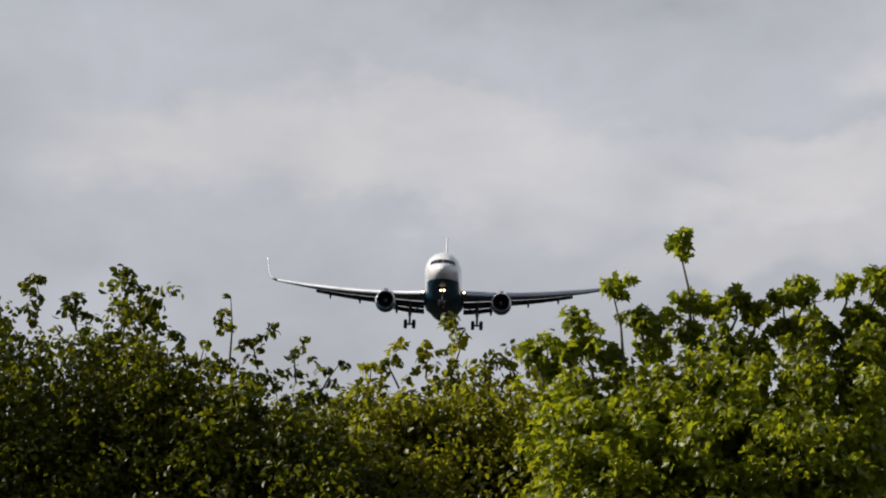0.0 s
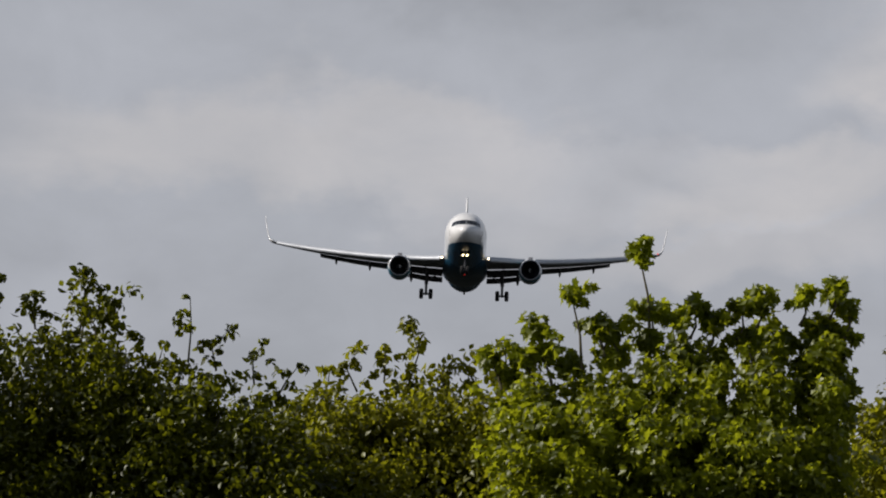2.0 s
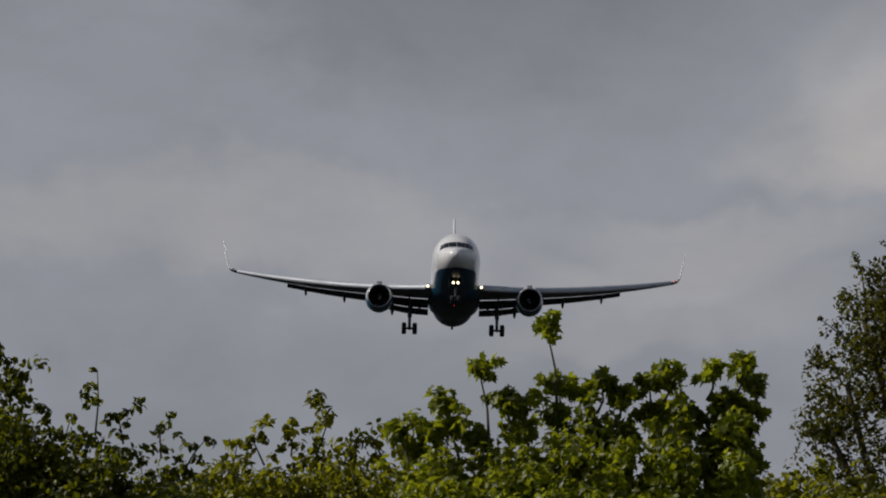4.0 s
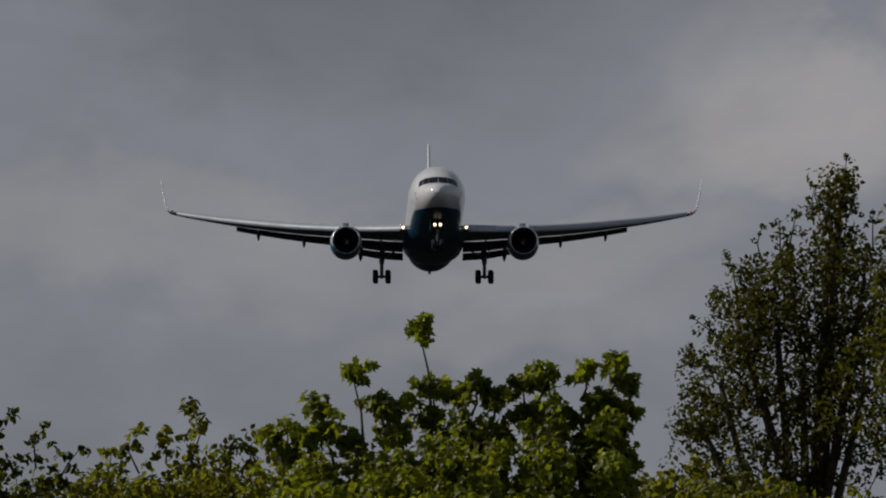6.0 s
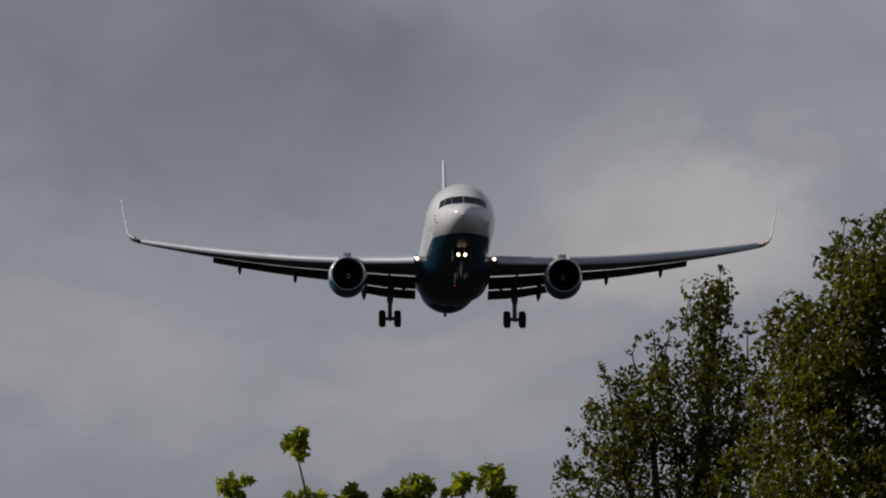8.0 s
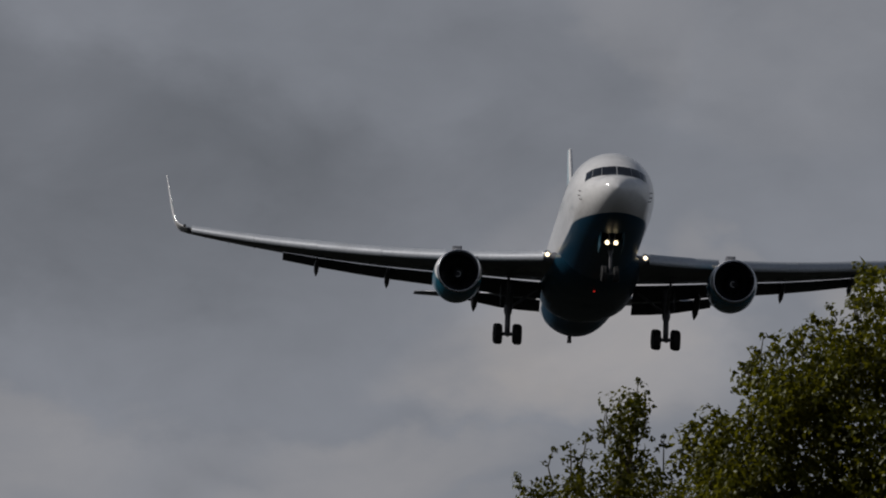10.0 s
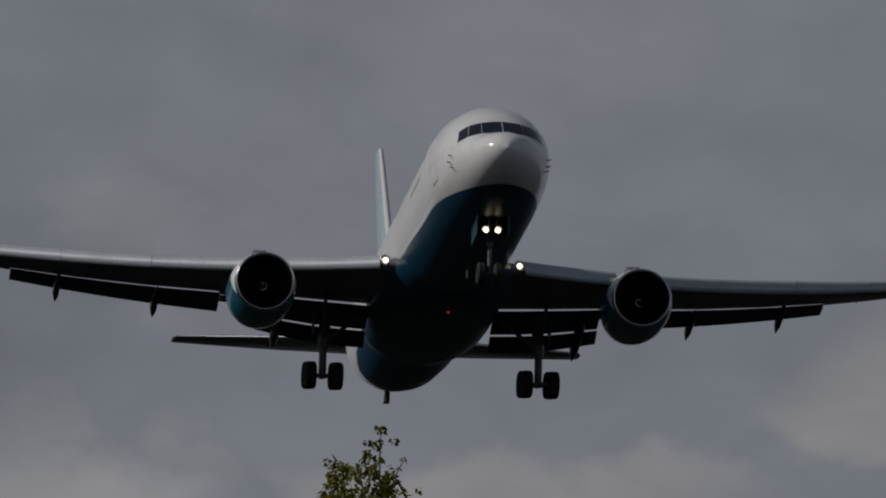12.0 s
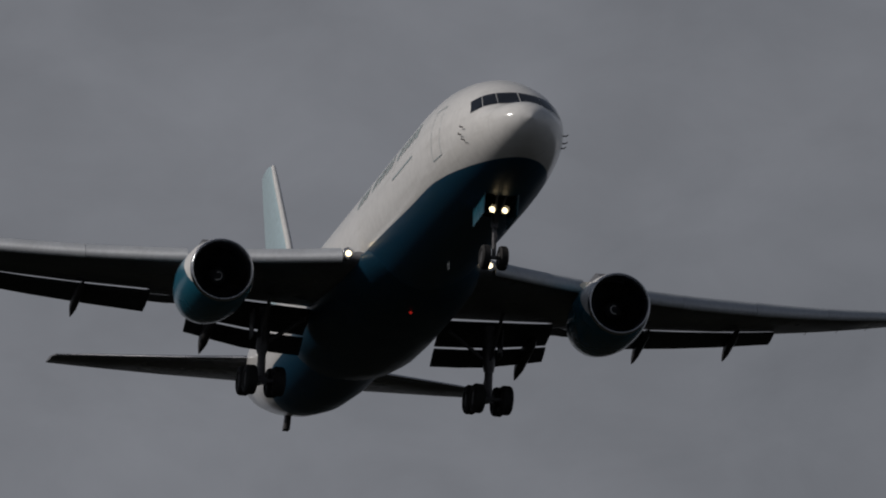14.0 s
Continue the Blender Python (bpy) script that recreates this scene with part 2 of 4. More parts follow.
M_ALU = material("polished_aluminium", (0.56, 0.57, 0.60), 0.26, metal=1.0, grain=6.0, vary=0.08)
M_STEEL = material("gear_steel", (0.14, 0.14, 0.15), 0.45, metal=0.4, grain=14.0, vary=0.25)
M_TYRE = material("tyre_rubber", (0.018, 0.018, 0.019), 0.75, grain=20.0, vary=0.3)
M_BLACK = material("intake_black", (0.02, 0.02, 0.022), 0.6, grain=10.0, vary=0.3)
# hull teal taken darker; the unlit belly's shade is put into this colour
M_BELLY_SHADE = material("shaded_teal_belly_paint", (0.005, 0.045, 0.085), 0.42, spec=0.4, grain=3.0, vary=0.15, stains=0.4)
# matte black for the shade inside the nose gear's opening
M_BAY_SHADE = material("bay_shade_black", (0.012, 0.012, 0.012), 0.95, grain=10.0, vary=0.3, spec=0.0)
M_FAN = material("fan_titanium", (0.12, 0.12, 0.13), 0.35, metal=0.9, grain=10.0, vary=0.2)
M_GLASS = material("cockpit_glass", (0.012, 0.014, 0.018), 0.06, coat=0.6, grain=3.0, vary=0.2)
M_MARK = material("grey_green_lettering", (0.30, 0.38, 0.40), 0.4, grain=5.0, vary=0.1)
M_LAMP = material("landing_light_glass", (1.0, 0.80, 0.48), 0.2, emit=8.0)
M_LAMP_DIM = material("wing_light_glass", (1.0, 0.80, 0.48), 0.2, emit=9.0)
M_RED = material("red_beacon_glass", (0.8, 0.03, 0.02), 0.2, emit=1.0)
M_BARK = material("grey_brown_bark", (0.11, 0.085, 0.06), 0.9, grain=18.0, vary=0.4, bump=0.02, stains=0.4)
M_TWIG = material("green_brown_twig", (0.10, 0.085, 0.04), 0.8, grain=30.0, vary=0.3)
# near-black and bright leaf tones: part of the light-and-shade contrast is in the colours
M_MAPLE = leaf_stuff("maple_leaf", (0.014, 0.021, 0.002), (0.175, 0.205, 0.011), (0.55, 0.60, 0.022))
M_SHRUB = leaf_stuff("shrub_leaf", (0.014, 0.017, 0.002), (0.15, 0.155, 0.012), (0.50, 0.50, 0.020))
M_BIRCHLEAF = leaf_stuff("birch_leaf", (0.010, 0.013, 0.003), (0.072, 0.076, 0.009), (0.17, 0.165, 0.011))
# darker copy of the shrub leaf, with the left tree's shade in its colour
M_SHADELEAF = leaf_stuff("shaded_shrub_leaf", (0.007, 0.010, 0.002), (0.088, 0.100, 0.007), (0.30, 0.32, 0.012))
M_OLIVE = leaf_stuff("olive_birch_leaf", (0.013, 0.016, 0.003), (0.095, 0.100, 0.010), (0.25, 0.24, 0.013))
M_GRASS = material("meadow_grass", (0.019, 0.020, 0.017), 0.95, spec=0.0, grain=6.0, vary=0.5, bump=0.05, stains=0.5)


# ---- mesh tools ----
def mesh_from(name, verts, faces, mats, smooth=True, face_mats=None, fix=True):
    me = bpy.data.meshes.new(name)
    me.from_pydata([tuple(v) for v in verts], [], faces)
    for m in mats if isinstance(mats, (list, tuple)) else (mats,):
        me.materials.append(m)
    if face_mats:
        me.polygons.foreach_set("material_index", face_mats)
    if fix:
        bm = bmesh.new()
        bm.from_mesh(me)
        bmesh.ops.recalc_face_normals(bm, faces=bm.faces)
        bm.to_mesh(me)
        bm.free()
    me.polygons.foreach_set("use_smooth", [smooth] * len(me.polygons))
    me.update()
    return me


def part(name, me, parent, label="", at=None):
    ob = new(name, me)
    ob.parent = parent
    if at is not None:
        ob.matrix_basis = at
    return tagged(ob, label)


def loft(rings, closed=True, caps=True):
    """Skin over rings of equal length."""
    n = len(rings[0])
    verts = [p for r in rings for p in r]
    faces = []
    for i in range(len(rings) - 1):
        for j in range(n if closed else n - 1):
            k = (j + 1) % n
            faces.append((i * n + j, i * n + k, (i + 1) * n + k, (i + 1) * n + j))
    if caps:
        # end caps with corners of their own, so that the rim stays crisp
        for ring in (rings[0], rings[-1]):
            k = len(verts)
            verts += list(ring)
            faces.append(tuple(range(k, k + n)))
    return verts, faces


def join(*pieces):
    verts, faces = [], []
    for v, f in pieces:
        k = len(verts)
        verts += list(v)
        faces += [tuple(i + k for i in q) for q in f]
    return verts, faces


def tube(points, radii, n=10):
    """A round bar along points."""
    rings = []
    pts = [Vector(p) for p in points]
    for i, p in enumerate(pts):
        d = (pts[min(i + 1, len(pts) - 1)] - pts[max(i - 1, 0)]).normalized()
        a = d.cross(Vector((0, 0, 1)) if abs(d.z) < 0.9 else Vector((1, 0, 0))).normalized()
        b = d.cross(a)
        r = radii[i] if isinstance(radii, (list, tuple)) else radii
        rings.append([p + (a * math.cos(q) + b * math.sin(q)) * r for q in (math.tau * j / n for j in range(n))])
    return loft(rings)


def turned(profile, axis_point, n=40, axis="y", caps=False):
    """A ring shape turned round an axis through axis_point; profile rows are (along, radius)."""
    rings = []
    for s, r in profile:
        ring = []
        for j in range(n):
            q = math.tau * j / n
            if axis == "y":
                ring.append(Vector(axis_point) + Vector((r * math.cos(q), s, r * math.sin(q))))
            else:
                ring.append(Vector(axis_point) + Vector((s, r * math.cos(q), r * math.sin(q))))
        rings.append(ring)
    return loft(rings, True, caps)


def block(cx, cy, cz, sx, sy, sz, bevel=0.15):
    """A box with chamfered long edges."""
    b = bevel * min(sx, sz)
    prof = [(-sx / 2 + b, -sz / 2), (sx / 2 - b, -sz / 2), (sx / 2, -sz / 2 + b), (sx / 2, sz / 2 - b),
            (sx / 2 - b, sz / 2), (-sx / 2 + b, sz / 2), (-sx / 2, sz / 2 - b), (-sx / 2, -sz / 2 + b)]
    return loft([[Vector((cx + x, cy + s * sy / 2, cz + z)) for x, z in prof] for s in (-1, 1)])


# ---- ground ----
def build_ground():
    n, radius = 48, 4200.0
    rings = [[(r * math.cos(math.tau * j / n), r * math.sin(math.tau * j / n), 0.0) for j in range(n)]
             for r in (4.0, 30.0, 90.0, 130.0, 400.0, 1500.0, radius)]
    verts, faces = loft(rings, True, False)
    faces.append(tuple(range(n)))
    ob = new("ground", mesh_from("ground", verts, faces, M_GRASS))
    tagged(ob, "dark green meadow reaching to the horizon", "ground", kind="structure")


build_ground()


# ---- the airliner ----
# its own space: x to its left wing, y from the nose aft, z up from the cabin's axis
HULL = [  # y, top, bottom, half width, height of the widest line
    (0.00, -0.74, -0.80, 0.03, -0.77), (0.12, -0.44, -1.08, 0.36, -0.76), (0.40, -0.20, -1.36, 0.70, -0.74),
    (0.85, 0.04, -1.65, 1.03, -0.70), (1.40, 0.16, -1.90, 1.32, -0.64), (2.00, 0.30, -2.09, 1.57, -0.56),
    (2.60, 0.82, -2.23, 1.77, -0.47), (3.20, 1.26, -2.35, 1.93, -0.38), (3.90, 1.62, -2.45, 2.08, -0.29),
    (4.80, 1.97, -2.54, 2.22, -0.20), (6.00, 2.26, -2.63, 2.35, -0.10), (7.50, 2.52, -2.69, 2.45, -0.03),
    (9.50, 2.67, -2.71, 2.51, 0.0), (12.0, 2.70, -2.71, 2.515, 0.0), (16.0, 2.70, -2.71, 2.515, 0.0),
    (20.0, 2.70, -2.71, 2.515, 0.0), (24.0, 2.70, -2.71, 2.515, 0.0), (28.0, 2.70, -2.71, 2.515, 0.0),
    (32.0, 2.70, -2.71, 2.515, 0.0), (35.0, 2.70, -2.66, 2.51, 0.02), (38.0, 2.70, -2.62, 2.49, 0.08),
    (41.0, 2.69, -2.36, 2.38, 0.25), (44.0, 2.65, -1.80, 2.13, 0.52), (47.0, 2.55, -1.04, 1.72, 0.88),
    (50.0, 2.40, -0.12, 1.15, 1.25), (52.2, 2.22, 0.72, 0.70, 1.45), (53.4, 2.02, 1.10, 0.38, 1.55), (53.7, 1.80, 1.40, 0.15, 1.6)]


def hull_at(y):
    for a, b in zip(HULL, HULL[1:]):
        if y <= b[0]:
            u = (y - a[0]) / (b[0] - a[0])
            return [p + (q - p) * u for p, q in zip(a, b)][1:]
    return HULL[-1][1:]


def hull_ring(y, n=48, grow=0.0):
    top, bottom, half, mid = hull_at(y)
    ring = []
    for j in range(n):
        q = math.tau * j / n
        c, s = math.cos(q), math.sin(q)
        ring.append(Vector(((half + grow) * c, y, mid + ((top - mid) if s > 0 else (mid - bottom)) * s + grow * s)))
    return ring


def nose_y(x, z):
    """How far aft the nose's skin lies behind the point (x, z) of the front view."""
    lo, hi = 0.0, 12.0
    for _ in range(40):
        y = (lo + hi) / 2
        top, bottom, half, mid = hull_at(y)
        h = (top - mid) if z > mid else (mid - bottom)
        if (x / half) ** 2 + ((z - mid) / h) ** 2 > 1:
            lo = y
        else:
            hi = y
    return hi


def skin_patch(corners, n=6, lift=0.012):
    """A panel that follows the nose's skin between four corners of the front view."""
    a, b, c, d = [Vector((x, 0, z)) for x, z in corners]
    rows = []
    for i in range(n + 1):
        row = []
        for j in range(n + 1):
            u, v = j / n, i / n
            p = a.lerp(b, u).lerp(d.lerp(c, u), v)
            y = nose_y(p.x, p.z)
            out = Vector((p.x * 0.4, -0.8, p.z * 0.35 + 0.2)).normalized()
            row.append(Vector((p.x, y, p.z)) + out * lift)
        rows.append(row)
    return loft(rows, False, False)


def side_patch(y0, y1, z0, z1, side, n=4, lift=0.01):
    """A panel on the cabin's side."""
    rows = []
    for i in range(n + 1):
        z = z0 + (z1 - z0) * i / n
        row = []
        for j in range(3):
            y = y0 + (y1 - y0) * j / 2
            top, bottom, half, mid = hull_at(y)
            h = (top - mid) if z > mid else (mid - bottom)
            s = max(-1.0, min(1.0, (z - mid) / h))
            c = math.sqrt(1 - s * s)
            row.append(Vector((side * (half * c + lift), y, z + lift * s)))
        rows.append(row)
    return loft(rows, False, False)


def foil(cut=1.0, n=13):
    """Outline of a wing section from the trailing edge over the top to the nose and back below: (chord, height)."""
    us = [cut * (1 - math.cos(math.pi * i / (n - 1))) / 2 for i in range(n)]

    def thick(u):
        return 5 * (0.2969 * math.sqrt(u) - 0.126 * u - 0.3516 * u * u + 0.2843 * u ** 3 - 0.1015 * u ** 4)

    top = [(u, thick(u) * 1.0 + 0.12 * u * (1 - u)) for u in us]
    low = [(u, -thick(u) * 0.85 + 0.10 * u * (1 - u)) for u in us]
    return top[::-1] + low[1:]


def section(lead, chord, ratio, normal=(0, 0, 1), cut=1.0, nose_down=0.0):
    """A wing section: lead is the leading edge; ratio the thickness."""
    nrm = Vector(normal)
    c, s = math.cos(radians(nose_down)), math.sin(radians(nose_down))
    ring = []
    for u, h in foil(cut):
        a, b = u * chord, h * chord * ratio
        a, b = a * c + b * s, -a * s + b * c
        ring.append(Vector(lead) + Vector((0, a, 0)) + nrm * b)
    return ring


def lead_y(x):
    return 19.6 + (x - 2.87) * 0.695


def trail_y(x):
    return 29.3 + (x - 2.7) * 0.1 if x < 8.2 else 30.05 + (x - 8.2) * 0.40


def low_z(x):
    """Height of the slats' lower lip."""
    s = x - 2.5
    return -1.62 + 0.0596 * s + 0.00506 * s * s


def wing_z(x):
    return low_z(x) + 0.30


def mirrored(piece, side):
    v, f = piece
    return ([Vector((p[0] * side, p[1], p[2])) for p in v], f)


FLAPS = [(2.70, 7.4), (9.0, 17.8)]


def flap_piece(x0, x1, start, chord, drop, angle, ratio=0.16):
    """A flap between two spans: start and chord as fractions of the wing's chord."""
    rings = []
    for i in range(5):
        x = x0 + (x1 - x0) * i / 4
        c = trail_y(x) - lead_y(x)
        c = min(c, 8.6)
        te = trail_y(x)
        rings.append(section((x, te + start * c, wing_z(x) - drop * c), chord * c, ratio, nose_down=angle))
    return loft(rings)


SLAT_OUTLINE = [(0.0, 0.0), (-0.13, 0.06), (-0.22, 0.20), (-0.22, 0.38), (-0.12, 0.58), (0.06, 0.76), (0.34, 0.91), (0.75, 1.0), (1.2, 1.03),
                (1.2, 1.0), (0.7, 0.94), (0.35, 0.80), (0.16, 0.6), (0.10, 0.35), (0.12, 0.12)]


def build_wing(plane, side):
    rings = []
    spans = [0.5, 2.5, 2.69, 2.70, 5.0, 7.4, 7.41, 8.99, 9.0, 12.0, 15.0, 17.8, 17.81, 20.0, 22.0, 23.5]
    for x in spans:
        c = trail_y(x) - lead_y(x)
        cut = 1.0
        for a, b in FLAPS:
            if a <= x <= b:
                cut = 1.0 - 0.185 * min(c, 8.6) / c
        rings.append(section((x, lead_y(x) + 0.12, wing_z(x) - 0.04), c - 0.12, 0.108 - 0.0008 * x, cut=cut, nose_down=-1.0))
    # blended winglet
    for x, y, z, c, nx, nz in ((23.85, 34.25, 2.30, 2.10, -0.25, 0.97), (24.10, 34.55, 2.52, 2.0, -0.6, 0.8),
                               (24.27, 34.85, 2.90, 1.8, -0.9, 0.43), (24.47, 35.35, 3.8, 1.45, -0.985, 0.17),
                               (24.65, 35.9, 4.85, 1.1, -0.985, 0.17), (24.80, 36.4, 5.67, 0.7, -0.985, 0.17)):
        rings.append(section((x, y, z), c, 0.10, (nx, 0, nz)))
    body, outer = rings[:16], rings[15:]
    wing = part("wing", mesh_from("wing", *mirrored(loft(body), side), M_GREY), plane, "grey swept wing with flaps and slats out")
    part("winglet", mesh_from("winglet", *mirrored(loft(outer), side), M_WHITE), wing, "white blended winglet")
    # flaps: a double slotted one inboard, a single one outboard
    for x0, x1, bits in ((2.70, 7.4, ((-0.195, 0.205, 0.021, 22), (-0.014, 0.115, 0.110, 34))),
                         (9.0, 17.8, ((-0.188, 0.258, 0.022, 16),))):
        for start, chord, drop, angle in bits:
            part("flap", mesh_from("flap", *mirrored(flap_piece(x0, x1, start, chord, drop, angle), side), M_DARKGREY), wing,
                 "lowered dark grey flap")
    # drooped inboard aileron
    part("aileron", mesh_from("aileron", *mirrored(flap_piece(7.48, 8.92, -0.03, 0.08, 0.0, 20), side), M_GREY), wing)
    # slats: a curved shell out in front of the wing's nose
    for x0, x1 in ((3.08, 7.3), (8.55, 12.2), (12.215, 15.9), (15.915, 19.55), (19.565, 23.25)):
        rings = []
        for i in range(5):
            x = x0 + (x1 - x0) * i / 4
            h = 0.72 if x < 16 else 0.72 - 0.22 * (x - 16) / 7.5
            rings.append([Vector((x, lead_y(x) + a * h, low_z(x) + b * h)) for a, b in SLAT_OUTLINE])
        part("slat", mesh_from("slat", *mirrored(loft(rings), side), M_SLAT), wing, "pale bare metal leading edge slat")
    # flap track fairings
    for x, back, size, down in ((6.52, -0.9, 1.0, 0.85), (11.65, 0.0, 0.78, 0.30), (15.8, -0.1, 0.72, 0.27)):
        y0, z0 = trail_y(x) - 2.0, wing_z(x) - down
        rings = []
        for s, w, h, dz in ((0.0, 0.03, 0.04, 0.0), (0.8, 0.17, 0.26, -0.08), (2.0, 0.22, 0.36, -0.22), (3.1, 0.20, 0.34, -0.48),
                            (3.6, 0.12, 0.24, -0.64), (4.0, 0.02, 0.04, -0.84)):
            rings.append([Vector((x + w * size * math.cos(q), y0 + s * size + back * 0.3, z0 + (dz + h * math.sin(q)) * size))
                          for q in (math.tau * j / 10 for j in range(10))])
        part("flap_fairing", mesh_from("flap_fairing", *mirrored(loft(rings), side), M_DARKGREY), wing, "pointed flap track fairing")
    # static wicks along the outer trailing edge
    for x in (19.5, 21.0, 22.4):
        y = trail_y(x)
        part("static_wick", mesh_from("static_wick", *mirrored(tube([(x, y - 0.05, wing_z(x)), (x, y + 0.3, wing_z(x) - 0.01)], 0.012, 5), side),
                                      M_BLACK), wing)
    nav = turned([(-0.12, 0.02), (-0.08, 0.07), (0.08, 0.09), (0.16, 0.02)], (23.66, 34.05, 2.26), 10, caps=True)
    part("navigation_light", mesh_from("navigation_light", *mirrored(nav, side), M_RED if side > 0 else M_GLASS), wing,
         "red wing tip light" if side > 0 else "")
    # lamp in the wing root
    house = turned([(0.0, 0.20), (0.02, 0.25), (0.25, 0.26), (0.6, 0.2)], (2.83, 19.70, -1.20), 16, caps=True)
    part("lamp_housing", mesh_from("lamp_housing", *mirrored(house, side), M_ALU), wing)
    lens = turned([(-0.03, 0.02), (-0.015, 0.08), (0.005, 0.12)], (2.83, 19.68, -1.20), 16, caps=True)
    part("landing_light", mesh_from("landing_light", *mirrored(lens, side), M_LAMP_DIM), wing, "lit warm white landing light")


def blade_mesh():
    rows = []
    for r, tw, w in ((0.34, 0.2, 0.10), (0.7, 0.6, 0.13), (1.10, 1.0, 0.16)):
        a, c = math.cos(tw) * w, math.sin(tw) * w
        mid = Vector((r, 1.32, 0))
        rows.append([mid + Vector((0, -a, -c)), mid + Vector((0, 0.012, 0)), mid + Vector((0, a, c)), mid + Vector((0, -0.012, 0.01))])
    return mesh_from("fan_blade", *loft(rows), M_FAN, smooth=False)


def build_engine(plane, side):
    cx, cy, cz = 7.94, 18.95, -2.47
    engine_cowl = turned([(0.10, 1.22), (0.35, 1.31), (0.9, 1.39), (1.7, 1.43), (2.7, 1.42), (3.6, 1.30), (4.3, 1.15), (4.32, 1.08), (3.5, 1.1)],
                         (cx, cy, cz), 48)
    m = bpy.data.materials.get("cowl_paint") or cowl_paint()
    engine = part("engine", mesh_from("engine", *mirrored(engine_cowl, side), m), plane, "turbofan engine with white and teal cowl")
    lip = turned([(0.75, 1.06), (0.4, 1.08), (0.15, 1.11), (0.02, 1.16), (0.0, 1.19), (0.03, 1.225), (0.11, 1.255), (0.16, 1.262)], (cx, cy, cz), 48)
    part("intake_lip", mesh_from("intake_lip", *mirrored(lip, side), M_ALU), engine, "polished metal intake lip")
    duct = turned([(0.5, 1.072), (0.9, 1.10), (1.5, 1.15), (1.55, 0.2), (1.56, 0.01)], (cx, cy, cz), 40)
    part("intake_duct", mesh_from("intake_duct", *mirrored(duct, side), M_BLACK), engine, "dark intake duct")
    # fan blades
    for k in range(34):
        part("fan_blade", FAN_BLADE, engine, at=pose(cx * side, cy, cz, 0, 360 * k / 34, 0))
    spin = turned([(0.87, 0.01), (0.93, 0.12), (1.08, 0.25), (1.33, 0.35), (1.5, 0.37)], (cx, cy, cz), 24)
    part("spinner", mesh_from("spinner", *mirrored(spin, side), M_BLACK), engine)
    swirl = []
    for k in range(14):
        q = 0.9 + k * 0.33
        r = 0.085 + 0.009 * k
        w = 0.036
        s = (0.87 + (r - 0.01) * 0.545 if r < 0.12 else 0.93 + (r - 0.12) * 1.15) - 0.02
        swirl.append([Vector((cx + (r + d) * math.cos(q), cy + s - 0.03 + d, cz + (r + d) * math.sin(q))) for d in (-w / 2, w / 2)])
    part("spinner_mark", mesh_from("spinner_mark", *mirrored(loft(swirl, False, False), side), M_WHITE), engine, "white spiral mark")
    core = turned([(3.2, 0.95), (4.2, 0.86), (5.0, 0.66), (5.6, 0.52), (5.5, 0.45), (5.0, 0.42), (5.6, 0.30), (6.3, 0.06)], (cx, cy, cz), 28)
    part("exhaust_core", mesh_from("exhaust_core", *mirrored(core, side), M_STEEL), engine, "bare metal exhaust core")
    # strake and pylon
    rings = []
    for s, lowz, topz, w in ((2.1, 1.3, 1.42, 0.05), (2.7, 1.3, 1.62, 0.16), (3.2, 1.2, 2.0, 0.27), (4.6, 0.7, 1.95, 0.27), (6.2, 0.6, 1.7, 0.22), (8.0, 1.1, 1.6, 0.05)):
        rings.append([Vector((cx + w * a, cy + s, cz + (lowz if b < 0 else topz) )) for a, b in
                      ((-1, -1), (1, -1), (1, 1), (0.5, 1.0), (-0.5, 1.0), (-1, 1))])
    part("pylon", mesh_from("pylon", *mirrored(loft(rings), side), M_GREY), engine, "grey engine pylon")
    strake = loft([[Vector((cx - 0.95 + d, cy + s, cz + 1.0)), Vector((cx - 0.95 + d - h, cy + s + 0.1, cz + 1.0 + h))] for s, h, d in
                   ((0.9, 0.02, 0.0), (1.5, 0.16, -0.03), (2.1, 0.18, -0.03))] , False, False)
    part("strake", mesh_from("strake", *mirrored(strake, side), M_WHITE), engine)


def cowl_paint():
    """White cowl with a teal sweep over its rear and underside."""
    m = material("cowl_paint", WHITE, 0.28, coat=0.3, grain=4.0, vary=0.06, stains=0.2)
    t = m.node_tree
    b = t.nodes["Principled BSDF"]
    coord = t.nodes.new("ShaderNodeTexCoord")
    split = t.nodes.new("ShaderNodeSeparateXYZ")
    t.links.new(coord.outputs["Object"], split.inputs[0])
    s = calc(t, "ADD", split.outputs[1], calc(t, "MULTIPLY", split.outputs[2], -0.9))
    mask = ramp_between(t, s, 21.85, 21.9)
    old = b.inputs["Base Color"].links[0].from_socket
    t.links.new(mix_colour(t, mask, old, (0.012, 0.12, 0.19)), b.inputs["Base Color"])
    return m


